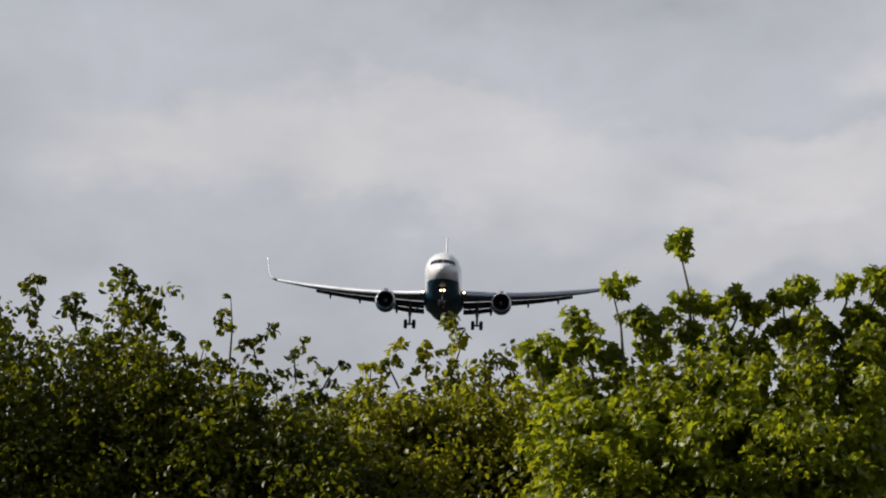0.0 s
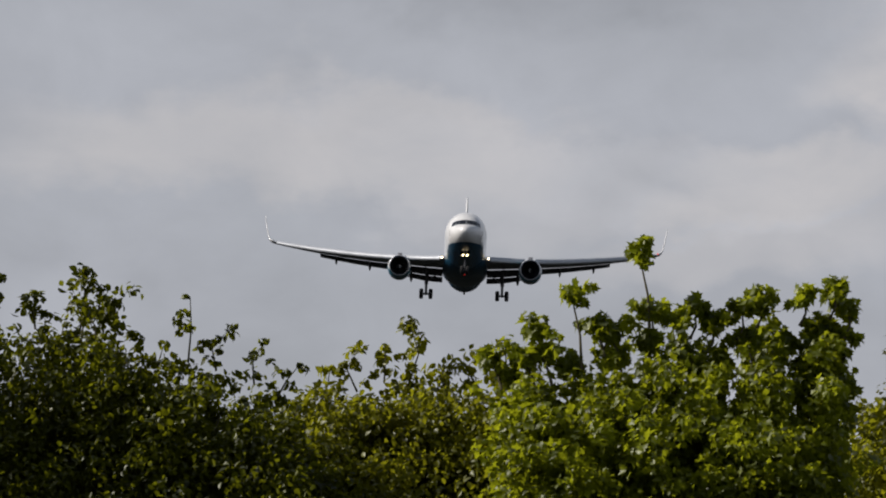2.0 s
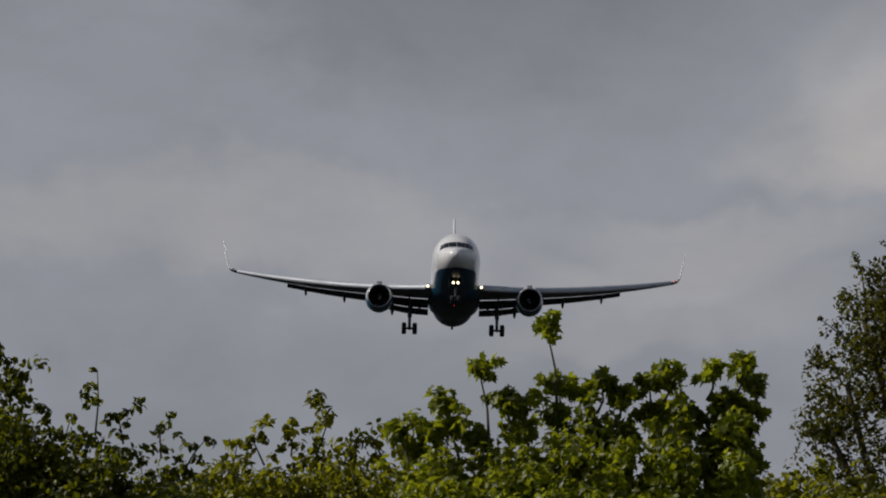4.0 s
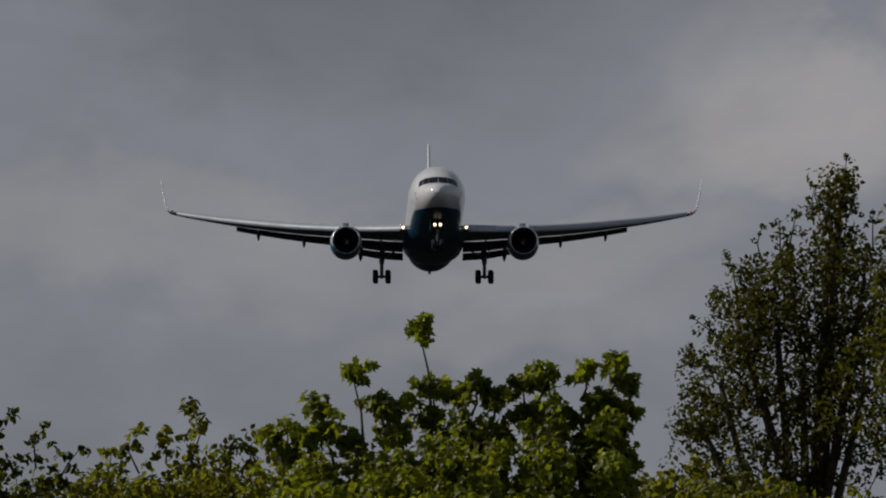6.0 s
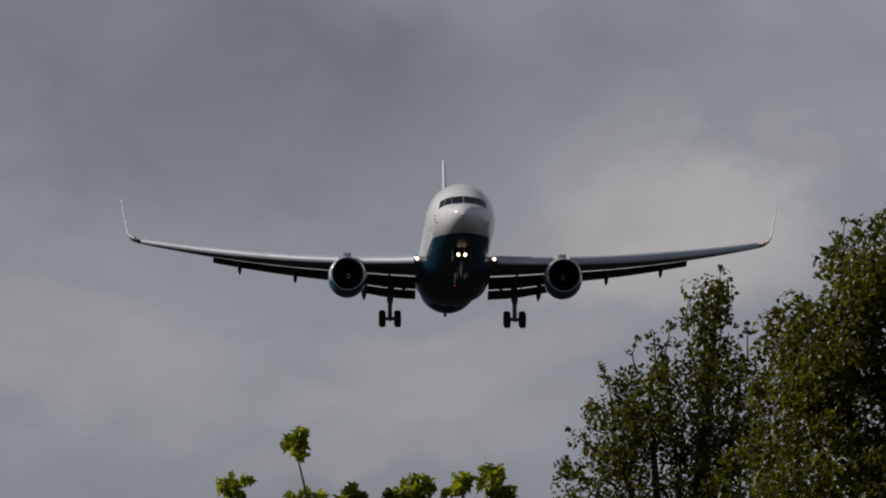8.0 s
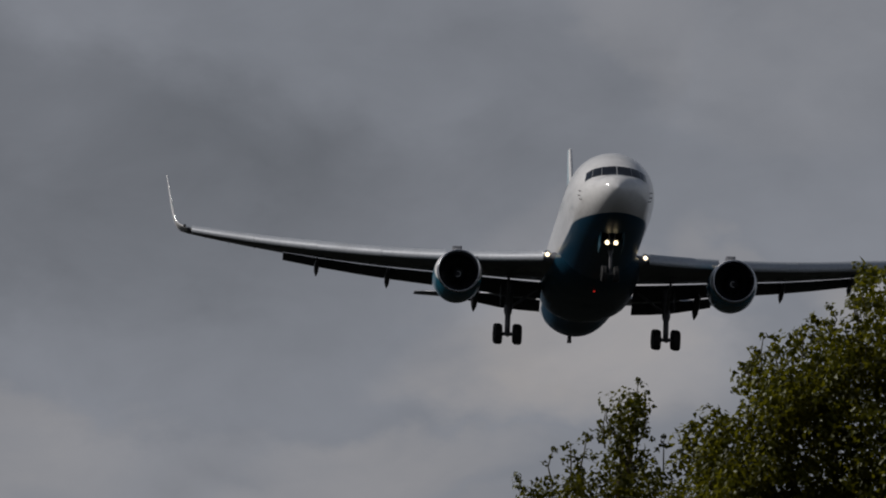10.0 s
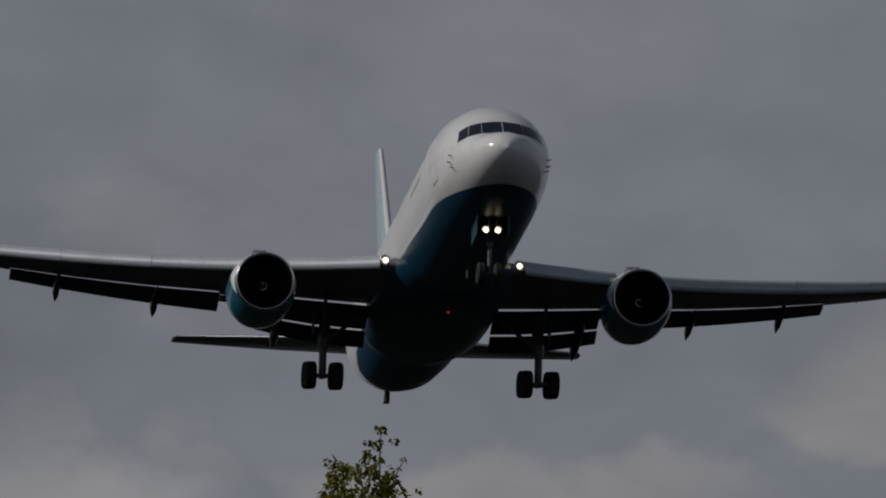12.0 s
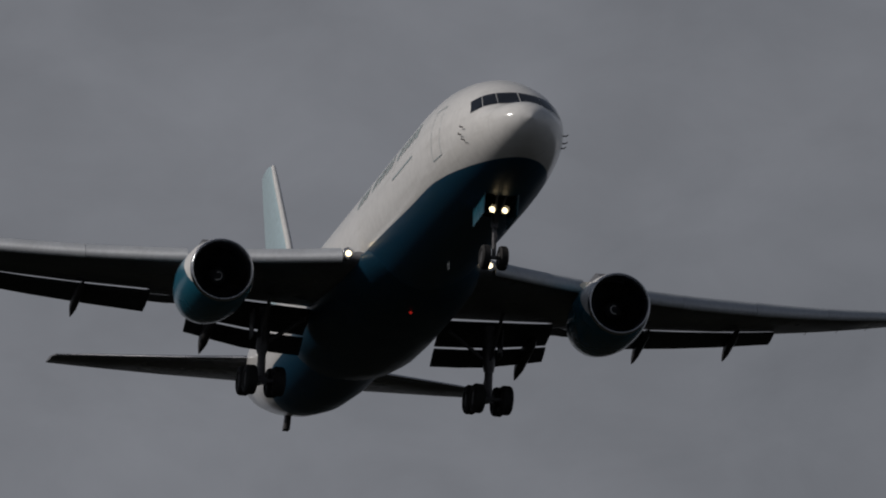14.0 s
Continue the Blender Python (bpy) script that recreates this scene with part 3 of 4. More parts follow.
def wheel_mesh(name, radius, width):
    r, w = radius, width / 2
    prof = [(-w * 0.75, r * 0.52), (-w, r * 0.62), (-w * 0.97, r * 0.80), (-w * 0.84, r * 0.91), (-w * 0.62, r * 0.97), (-w * 0.40, r), (-w * 0.36, r * 0.985), (-w * 0.05, r * 0.985),
            (0, r), (w * 0.05, r * 0.985), (w * 0.36, r * 0.985), (w * 0.40, r), (w * 0.62, r * 0.97), (w * 0.84, r * 0.91), (w * 0.97, r * 0.80), (w, r * 0.62), (w * 0.75, r * 0.52)]
    tv, tf = turned(prof, (0, 0, 0), 28, "x")
    hub = [(-w * 0.55, 0.02), (-w * 0.62, r * 0.15), (-w * 0.5, r * 0.3), (-w * 0.75, r * 0.53), (w * 0.75, r * 0.53), (w * 0.5, r * 0.3), (w * 0.62, r * 0.15), (w * 0.55, 0.02)]
    hv, hf = turned(hub, (0, 0, 0), 28, "x", True)
    v, f = join((tv, tf), (hv, hf))
    return mesh_from(name, v, f, [M_TYRE, M_STEEL], face_mats=[0] * len(tf) + [1] * len(hf))


def build_main_gear(plane, side):
    x, y, z = 4.64, 27.65, -4.60
    strut = join(tube([(x - 0.1, y - 0.1, -1.6), (x, y, -3.2), (x, y, -3.45)], [0.26, 0.25, 0.20], 14), tube([(x, y, -3.4), (x, y, z - 0.05)], 0.165, 14))
    gear = part("main_gear", mesh_from("main_gear", *mirrored(strut, side), M_STEEL), plane, "lowered main landing gear with four wheels")
    brace = join(tube([(x, y, -3.1), (x - 1.7, y - 0.1, -1.9)], 0.085, 8), tube([(x, y + 0.15, -3.3), (x + 0.1, y - 1.9, -1.5)], 0.08, 8))
    part("side_brace", mesh_from("side_brace", *mirrored(brace, side), M_STEEL), gear)
    link = join(tube([(x, y + 0.2, -3.3), (x, y + 0.6, -3.8), (x, y + 0.22, -4.3)], 0.085, 8))
    part("torque_link", mesh_from("torque_link", *mirrored(link, side), M_STEEL), gear)
    tilt = radians(-11)
    beam = tube([(x, y - 0.75 * math.cos(tilt), z + 0.75 * math.sin(tilt)), (x, y + 0.75 * math.cos(tilt), z - 0.75 * math.sin(tilt))], 0.15, 12)
    part("bogie_beam", mesh_from("bogie_beam", *mirrored(beam, side), M_STEEL), gear)
    for sy in (-0.71, 0.71):
        yy, zz = y + sy * math.cos(tilt), z - sy * math.sin(tilt)
        axle = tube([(x - 0.6, yy, zz), (x + 0.6, yy, zz)], 0.09, 10)
        part("axle", mesh_from("axle", *mirrored(axle, side), M_STEEL), gear)
        for sx in (-0.57, 0.57):
            part("wheel", MAIN_WHEEL, gear, "black tyre on a steel hub", pose((x + sx) * side, yy, zz))
    door = loft([[Vector((x + 0.42 + 0.10 * k, y + s, -1.75 - h)) for s, h in ((-0.45, 0.0), (0.45, 0.0), (0.36, 1.1), (-0.36, 1.1))] for k in (0, 0.6)])
    part("gear_door", mesh_from("gear_door", *mirrored(door, side), M_GREY, smooth=False), gear, "grey strut door")


def build_nose_gear(plane):
    y = 5.95
    strut = join(tube([(0, y + 0.1, -2.3), (0, y, -3.5)], 0.14, 12), tube([(0, y, -3.5), (0, y - 0.02, -4.62)], 0.085, 12))
    gear = part("nose_gear", mesh_from("nose_gear", *strut, M_STEEL), plane, "lowered nose gear with two wheels and lit lamps")
    part("drag_brace", mesh_from("drag_brace", *join(tube([(-0.2, y - 1.3, -2.4), (0, y, -3.4)], 0.05, 8), tube([(0.2, y - 1.3, -2.4), (0, y, -3.4)], 0.05, 8)), M_STEEL), gear)
    part("torque_link", mesh_from("torque_link", *tube([(0, y - 0.14, -3.5), (0, y - 0.4, -3.9), (0, y - 0.1, -4.3)], 0.04, 8), M_STEEL), gear)
    part("axle", mesh_from("axle", *tube([(-0.42, y, -4.65), (0.42, y, -4.65)], 0.07, 10), M_STEEL), gear)
    for sx in (-0.34, 0.34):
        part("wheel", NOSE_WHEEL, gear, "black tyre on a steel hub", pose(sx, y, -4.65))
    # flat matte black sheet on the belly; the open bay's shade is painted in
    rows = []
    for i in range(9):
        yy = y - 1.15 + 2.5 * i / 8
        top, bottom, half, mid = hull_at(yy)
        rows.append([Vector((x, yy, mid - (mid - bottom) * math.sqrt(1 - (x / half) ** 2) - 0.02)) for x in (-0.56, -0.28, 0.0, 0.28, 0.56)])
    part("gear_bay_shade", mesh_from("gear_bay_shade", *loft(rows, False, False), M_BAY_SHADE), gear, "dark sheet for the shade in the open nose gear bay")
    part("lamp_bracket", mesh_from("lamp_bracket", *block(0, y - 0.22, -2.95, 0.75, 0.12, 0.10), M_STEEL), gear)
    for sx in (-0.24, 0.24):
        can = turned([(-0.22, 0.150), (0.02, 0.15), (0.12, 0.13), (0.22, 0.06)], (sx, y - 0.5, -2.95), 16)
        part("lamp_housing", mesh_from("lamp_housing", *can, M_STEEL), gear)
        lens = turned([(-0.03, 0.02), (-0.02, 0.08), (0.004, 0.125)], (sx, y - 0.57, -2.95), 16, caps=True)
        part("landing_light", mesh_from("landing_light", *lens, M_LAMP), gear, "lit warm white landing light")
    for side in (-1, 1):
        door = loft([[Vector((side * (0.62 + k), y + s, -2.5 - h)) for s, h in ((-1.1, -0.1), (0.9, 0.0), (0.8, 0.82), (-1.0, 0.72))] for k in (0, 0.04)])
        part("gear_door", mesh_from("gear_door", *door, M_TEAL, smooth=False), gear, "teal nose gear door")


def build_tail(plane):
    rings = []
    for z, y, c in ((2.2, 43.0, 7.2), (4.0, 44.9, 6.1), (7.0, 47.6, 4.5), (10.0, 50.4, 3.0), (11.0, 51.3, 2.5), (11.15, 51.7, 2.1)):
        rings.append(section((0, y, z), c, 0.095, (1, 0, 0)))
    # symmetric section round the middle plane
    for ring in rings:
        n = len(ring)
        for i in range(n // 2 + 1):
            w = (ring[i].x - ring[n - 1 - i].x) / 2
            ring[i].x, ring[n - 1 - i].x = w, -w
    fin = part("fin", mesh_from("fin", *loft(rings), M_FIN), plane, "pale blue tail fin")
    # the fin's sunlit edge is put into a thick white tube
    edge = tube([(0, 42.6, 2.45), (0, 44.85, 4.0), (0, 47.55, 7.0), (0, 50.35, 10.0), (0, 51.28, 11.0)], [0.08, 0.16, 0.15, 0.13, 0.10], 8)
    part("leading_edge", mesh_from("leading_edge", *edge, M_WHITE), fin, "leading edge whitened as sunlit")
    for side in (-1, 1):
        rings = [section((x, y, z), c, 0.09, nose_down=-4.5) for x, y, z, c in
                 ((0.4, 44.2, 0.72, 6.4), (1.5, 45.0, 0.84, 5.9), (4.5, 47.2, 1.16, 4.5), (8.0, 49.7, 1.58, 2.9), (9.2, 50.6, 1.72, 2.2), (9.34, 51.0, 1.74, 1.6))]
        tail = part("tailplane", mesh_from("tailplane", *mirrored(loft(rings), side), M_GREY), plane, "grey horizontal tailplane")
        edge = tube([(1.5, 44.98, 0.85), (4.5, 47.18, 1.17), (9.2, 50.59, 1.73)], [0.07, 0.06, 0.035], 8)
        part("leading_edge", mesh_from("leading_edge", *mirrored(edge, side), M_ALU), tail, "bare metal leading edge")
    skid = loft([[Vector((a * w, y + b * l, z)) for a, b in ((-1, -1), (1, -1), (1, 1), (-1, 1))] for y, z, w, l in
                 ((45.5, -0.9, 0.12, 0.4), (45.95, -1.42, 0.10, 0.28), (46.2, -1.86, 0.13, 0.22))])
    part("tail_skid", mesh_from("tail_skid", *skid, M_STEEL), plane, "dark tail skid")


def build_airliner():
    plane = tagged(new("airliner"), "white and teal jet airliner landing with wheels down, lights on", "airliner")
    ys = []
    for a, b in zip(HULL, HULL[1:]):
        k = max(1, min(5, int((b[0] - a[0]) / 0.9)))
        ys += [a[0] + (b[0] - a[0]) * i / k for i in range(k)]
    ys.append(HULL[-1][0])
    hull = part("fuselage", mesh_from("fuselage", *loft([hull_ring(y) for y in ys]), M_HULL), plane, "white fuselage with a teal belly")
    # windscreen and side windows of the cockpit
    panes = [((0.022, 0.27), (0.83, 0.24), (0.79, 0.84), (0.022, 0.90)),
             ((0.855, 0.24), (1.36, 0.14), (1.26, 0.74), (0.815, 0.84)),
             ((1.385, 0.13), (1.74, -0.04), (1.63, 0.54), (1.285, 0.73))]
    for side in (-1, 1):
        for k, pane in enumerate(panes):
            quad = skin_patch([(x * side, z) for x, z in pane])
            part("cockpit_window", mesh_from("cockpit_window", *quad, M_GLASS), hull, "dark cockpit window")
        # wiper, probes
        for z, y in ((-0.47, 3.2), (-0.70, 3.4), (-0.95, 3.2)):
            top, bottom, half, mid = hull_at(y)
            x = half * math.sqrt(max(0.0, 1 - ((z - mid) / (mid - bottom if z < mid else top - mid)) ** 2))
            probe = tube([(side * (x - 0.05), y + 0.05, z), (side * (x + 0.12), y, z), (side * (x + 0.15), y - 0.22, z)], [0.03, 0.022, 0.012], 8)
            part("air_probe", mesh_from("air_probe", *probe, M_BLACK), hull, "small dark air data probe")
        # cabin door outlines as thin raised frames
        for y0 in (5.6,):
            for a, b, c, d in ((y0, y0 + 0.03, -0.9, 1.0), (y0 + 1.07, y0 + 1.1, -0.9, 1.0), (y0, y0 + 1.1, 0.97, 1.0), (y0, y0 + 1.1, -0.93, -0.9)):
                part("door_seam", mesh_from("door_seam", *side_patch(a, b, c, d, side), M_MARK), hull)
        # lettering too small to read, as plain bars
        y = 9.2
        for k, w in enumerate((0.36, 0.3, 0.4, 0.32, 0.18, 0.4, 0, 0.34, 0.38, 0.3, 0.4, 0.18, 0.36, 0, 0.38, 0.34, 0.4)):
            if w:
                part("lettering_bar", mesh_from("lettering_bar", *side_patch(y, y + w, 0.72, 1.28, side), M_MARK), hull, "grey-green lettering bar")
            y += (w or 0.3) + 0.34
        part("lettering_bar", mesh_from("lettering_bar", *side_patch(9.6, 13.2, 0.02, 0.10, side), M_MARK), hull, "thin grey-green lettering bar")
    rings = []
    for y, w, b in ((17.6, 1.7, -2.45), (19.0, 2.35, -2.80), (21.0, 2.68, -3.0), (24.0, 2.78, -3.08), (29.0, 2.78, -3.08), (31.5, 2.70, -3.0), (33.0, 2.45, -2.86), (34.6, 1.7, -2.5)):
        rings.append([Vector((w * math.cos(q), y, -1.35 + (-(b + 1.35) if math.sin(q) < 0 else 0.35) * math.sin(q))) for q in (math.tau * j / 32 for j in range(32))])
    part("belly_fairing", mesh_from("belly_fairing", *loft(rings), M_BELLY_SHADE), hull, "bulged wing root fairing in shaded dark teal")
    beacon = turned([(-0.06, 0.01), (-0.03, 0.05), (0.03, 0.06), (0.07, 0.01)], (0, 21.0, -3.02), 12, caps=True)
    part("beacon", mesh_from("beacon", *beacon, M_RED), hull, "small red beacon light")
    aerial = loft([[Vector((s * 0.02, 14.0 + a, -2.68 - h)) for s, a in ((-1, 0), (1, 0), (1, w), (-1, w))] for h, w in ((0.0, 0.45), (0.38, 0.2))])
    part("blade_aerial", mesh_from("blade_aerial", *aerial, M_WHITE), hull)
    for side in (-1, 1):
        build_wing(plane, side)
        build_engine(plane, side)
        build_main_gear(plane, side)
    build_nose_gear(plane)
    build_tail(plane)
    return plane


FAN_BLADE = blade_mesh()
MAIN_WHEEL = wheel_mesh("main_wheel", 0.60, 0.49)
NOSE_WHEEL = wheel_mesh("nose_wheel", 0.47, 0.34)
AIRLINER = build_airliner()


# ---- trees ----
def spot(bearing, rise, reach):
    """A place at a bearing and a rise in degrees, so many metres from the standpoint."""
    return Vector((reach * math.tan(radians(bearing)), reach, 1.7 + reach * math.tan(radians(rise))))


# leaf outlines: (across, along), from the stalk round to the stalk
MAPLE_HALF = [(0.0, 0.0), (0.20, -0.06), (0.30, 0.10), (0.52, 0.20), (0.34, 0.34), (0.40, 0.62), (0.20, 0.56), (0.12, 0.72), (0.0, 1.0)]
OVAL_HALF = [(0.0, 0.0), (0.22, 0.16), (0.34, 0.42), (0.22, 0.74), (0.0, 1.0)]
BIRCH_HALF = [(0.0, 0.0), (0.36, 0.28), (0.0, 1.0)]


def leaf_cloud(name, places, ways, sizes, half, mat, seed, outward):
    """One mesh of many leaves: each a folded blade with a midrib."""
    rng = np.random.default_rng(seed)
    n = len(places)
    mid = [(0.0, v) for _, v in half]
    k = len(half)
    # left half, midrib, right half; folded upwards a little, tip curled down
    pts = np.array([(-u, v, abs(u) * 0.35 - 0.18 * v * v) for u, v in half[1:-1]] + [(0, half[0][1], 0), (0, 0.5, -0.03), (0, 1.0, -0.18)]
                   + [(u, v, abs(u) * 0.35 - 0.18 * v * v) for u, v in half[1:-1]])
    m = k - 2
    base, centre, tip = m, m + 1, m + 2
    left, right = list(range(m)), list(range(m + 3, 2 * m + 3))
    tri = []
    chain = [base] + left + [tip]
    tri += [(centre, a, b) for a, b in zip(chain, chain[1:])]
    chain = [base] + right + [tip]
    tri += [(centre, b, a) for a, b in zip(chain, chain[1:])]
    tri = np.array(tri)
    along = ways / np.linalg.norm(ways, axis=1, keepdims=True)
    up = outward + rng.normal(0, 0.35, (n, 3))
    across = np.cross(along, up)
    across /= np.linalg.norm(across, axis=1, keepdims=True) + 1e-9
    nrm = np.cross(across, along)
    co = (places[:, None, :] + sizes[:, None, None] * (pts[None, :, 0:1] * across[:, None, :] + pts[None, :, 1:2] * along[:, None, :]
                                                       + pts[None, :, 2:3] * nrm[:, None, :]))
    p = len(pts)
    faces = (tri[None] + (np.arange(n) * p)[:, None, None]).reshape(-1, 3)
    me = bpy.data.meshes.new(name)
    me.vertices.add(n * p)
    me.vertices.foreach_set("co", co.reshape(-1))
    me.loops.add(faces.size)
    me.loops.foreach_set("vertex_index", faces.reshape(-1).astype(np.int32))
    me.polygons.add(len(faces))
    me.polygons.foreach_set("loop_start", np.arange(0, faces.size, 3, dtype=np.int32))
    me.polygons.foreach_set("loop_total", np.full(len(faces), 3, dtype=np.int32))
    me.update(calc_edges=True)
    me.materials.append(mat)
    return me


GROUPS = {"birch_tree": "birch trees", "shrub_tree": "small-leaved trees in a row"}


def build_tree(name, label, root, lobes, shoots, tufts, leaf, size, count, mats, seed, depth=2.2, tuft=14, ball=0.16, ragged=0.7, inner=0.3, sprout=3):
    """A tree of a trunk, limbs into its lobes, shoots that stand out of the crown, and leaves in rounded tufts.
    lobes: centre, half width, half height, share; shoots: foot, tip, leaves, size; tufts: foot, centre, radius."""
    rng = np.random.default_rng(seed)
    bark, foliage = mats
    tree = tagged(new(name), label, "shrub" if name == "shrub" else "tree", GROUPS.get(name, ""))
    tree.location = root
    top = max((c.z for c, *_ in lobes))
    heart = sum((c for c, *_ in lobes), Vector()) / len(lobes)
    local = lambda p: Vector(p) - Vector(root)
    fork = Vector((heart.x * 0.5 + root[0] * 0.5, root[1], top * 0.42))
    r0 = 0.014 * top + 0.03
    peak = max((c for c, *_ in lobes), key=lambda c: c.z)
    crown_top = Vector((peak.x, root[1] + 0.1, top))
    bends = [Vector(root), Vector(root).lerp(fork, 0.35) + Vector((0.06, 0.02, 0)), Vector(root).lerp(fork, 0.7) - Vector((0.05, 0, 0)), fork,
             fork.lerp(crown_top, 0.5) + Vector((0.08, 0.05, 0)), crown_top]
    part("trunk", mesh_from("trunk", *tube([local(p) for p in bends], [r0 * 1.25, r0, r0 * 0.85, r0 * 0.7, r0 * 0.4, r0 * 0.12], 12), bark), tree)
    places, ways, sizes, outs = [], [], [], []

    def add_tuft(centre, radius, leaves, blade):
        """Leaves that hang over one another round a small ball, their faces outward."""
        turn = rng.uniform(0, math.tau)
        squash = np.array([1.0, 1.0, rng.uniform(0.7, 1.0)])
        for i in range(leaves):
            z = 1 - 1.75 * (i + 0.5) / leaves + rng.normal(0, 0.08)
            z = max(-1.0, min(1.0, z))
            a = turn + 2.4 * i + rng.normal(0, 0.3)
            q = np.array([math.cos(a) * math.sqrt(1 - z * z), math.sin(a) * math.sqrt(1 - z * z), z])
            way = q * 0.55 + np.array([0, 0, -0.22]) + rng.normal(0, 0.5, 3)
            way /= np.linalg.norm(way)
            b = blade * rng.uniform(0.7, 1.15)
            places.append(centre + q * radius * squash * rng.uniform(0.55, 1.0) - way * b * 0.45)
            ways.append(way)
            sizes.append(b)
            outs.append(q * 0.8 + np.array([-0.15, -0.15, 0.45]) + rng.normal(0, 0.25, 3))

    total = sum(w for *_, w in lobes)
    for c, rx, rz, w in lobes:
        start = fork.lerp(crown_top, float(rng.uniform(0.0, 0.45)))
        bow = start.lerp(c, 0.5) + Vector((0, 0, -0.25))
        limb = tube([local(start), local(bow), local(c), local(c + Vector((0.05, 0, rz * 0.55)))], [r0 * 0.42, r0 * 0.3, r0 * 0.16, r0 * 0.05], 8)
        part("limb", mesh_from("limb", *limb, bark), tree)
        axes = np.array([rx, min(depth, rx * 1.2 + 0.6), rz])
        middle = np.array(c)
        n_all = int(count * w / total)
        # close inner foliage
        for _ in range(int(n_all * inner)):
            q = rng.normal(size=3)
            q /= np.linalg.norm(q)
            places.append(middle + q * axes * 0.8 * rng.uniform(0.02, 1.0) ** 0.45)
            ways.append(q * 0.4 + rng.normal(0, 0.7, 3) + np.array([0, 0, -0.4]))
            sizes.append(size * rng.uniform(0.6, 1.1))
            outs.append(np.array([0, 0, 1.0]) + rng.normal(0, 0.4, 3))
        # tufts round the outside, with dark gaps between them
        for _ in range(max(6, int(n_all * (1 - inner) / tuft))):
            q = rng.normal(size=3)
            q /= np.linalg.norm(q)
            rad = rng.uniform(0.55, 0.97) + ragged * (0.30 * noise.noise(Vector(q * 2.0) + c) + 0.22 * noise.noise(Vector(q * 4.5) + c)) + ragged * rng.exponential(0.05)
            r = ball * rng.uniform(0.55, 1.35)
            add_tuft(middle + q * axes * rad, r, max(5, int(tuft * (r / ball) ** 1.5)), size)
        # young shoots out of the top
        for _ in range(int(sprout * w + 0.5)):
            a = rng.uniform(0, math.pi)
            q = np.array([math.cos(a), rng.uniform(-0.6, 0.6), math.sin(a) * 0.9 + 0.1])
            q /= np.linalg.norm(q)
            foot = middle + q * axes * 0.85
            lift = rng.uniform(0.2, 0.65) * (rz * 0.5 + 0.35)
            shoots = shoots + [(Vector(foot), Vector(foot + np.array([q[0] * 0.3 + rng.normal(0, 0.15), q[1] * 0.2, 1.0]) * lift), int(tuft * 1.5), size)]
    for foot, tip, leaves, s0 in shoots:
        foot, tip = Vector(foot), Vector(tip)
        side = rng.normal(0, 0.06, 2)
        mid = foot.lerp(tip, 0.5) + Vector((side[0], side[1], 0.02))
        part("twig", mesh_from("twig", *tube([local(foot), local(mid), local(tip)], [0.014, 0.010, 0.005], 6), M_TWIG), tree)
        # a few small tufts along the shoot and one at its tip
        knots = max(5, leaves // 3)
        for i in range(knots):
            u = 1.0 if i == 0 else rng.uniform(-0.15, 0.97)
            p = np.array(foot.lerp(mid, u * 2) if u < 0.5 else mid.lerp(tip, u * 2 - 1))
            out = rng.normal(0, 1, 3) * np.array([1, 1, 0.3]) * s0 * (0.2 if i == 0 else 0.6 + 0.8 * (1 - u))
            add_tuft(p + out, s0 * rng.uniform(0.4, 1.0), int(rng.uniform(5, 9)), s0)
    for foot, centre, radius in tufts:
        foot, centre = Vector(foot), Vector(centre)
        mid = foot.lerp(centre, 0.5) + Vector((0.04, 0, -0.03))
        part("twig", mesh_from("twig", *tube([local(foot), local(mid), local(centre)], [0.022, 0.015, 0.008], 6), M_TWIG), tree)
        first = len(places)
        add_tuft(np.array(centre), radius * 0.67, int(34 * (radius / 0.22) ** 1.5), 0.15)
        # two smaller knots make its outline uneven
        for _ in range(3):
            off = rng.uniform(-1, 1, 3) * np.array([0.95, 0.95, 0.7]) * radius
            add_tuft(np.array(centre) + off, radius * 0.4, 8, 0.13)
        own = [np.array(a[first:]) for a in (places, ways, sizes, outs)]
        for a in (places, ways, sizes, outs):
            del a[first:]
        me = leaf_cloud("leaf_tuft", own[0] - np.array(root), own[1], own[2], leaf, foliage, seed + len(tree.children), own[3])
        part("leaf_tuft", me, tree)
    places = np.array(places) - np.array(root)
    me = leaf_cloud("crown", places, np.array(ways), np.array(sizes), leaf, foliage, seed, np.array(outs))
    tagged(part("crown", me, tree), kind="stuff")
    return tree


def lobe(bearing, rise, wide, high, reach, share=1.0):
    """A crown lobe by bearing and rise of its middle and its half sizes in degrees."""
    k = reach * math.pi / 180
    return (spot(bearing, rise, reach), wide * k, high * k, share)


def shoot(bearing, rise, length, reach, leaves, size, lean=0.0):
    tip = spot(bearing, rise, reach)
    return (tip - Vector((lean, 0, length)), tip, leaves, size)


def tuft_at(bearing, rise, radius, reach, length, lean=0.0):
    """A round tuft of large leaves on a bare stalk."""
    c = spot(bearing, rise, reach)
    return (c - Vector((lean, 0.1, length)), c, radius)


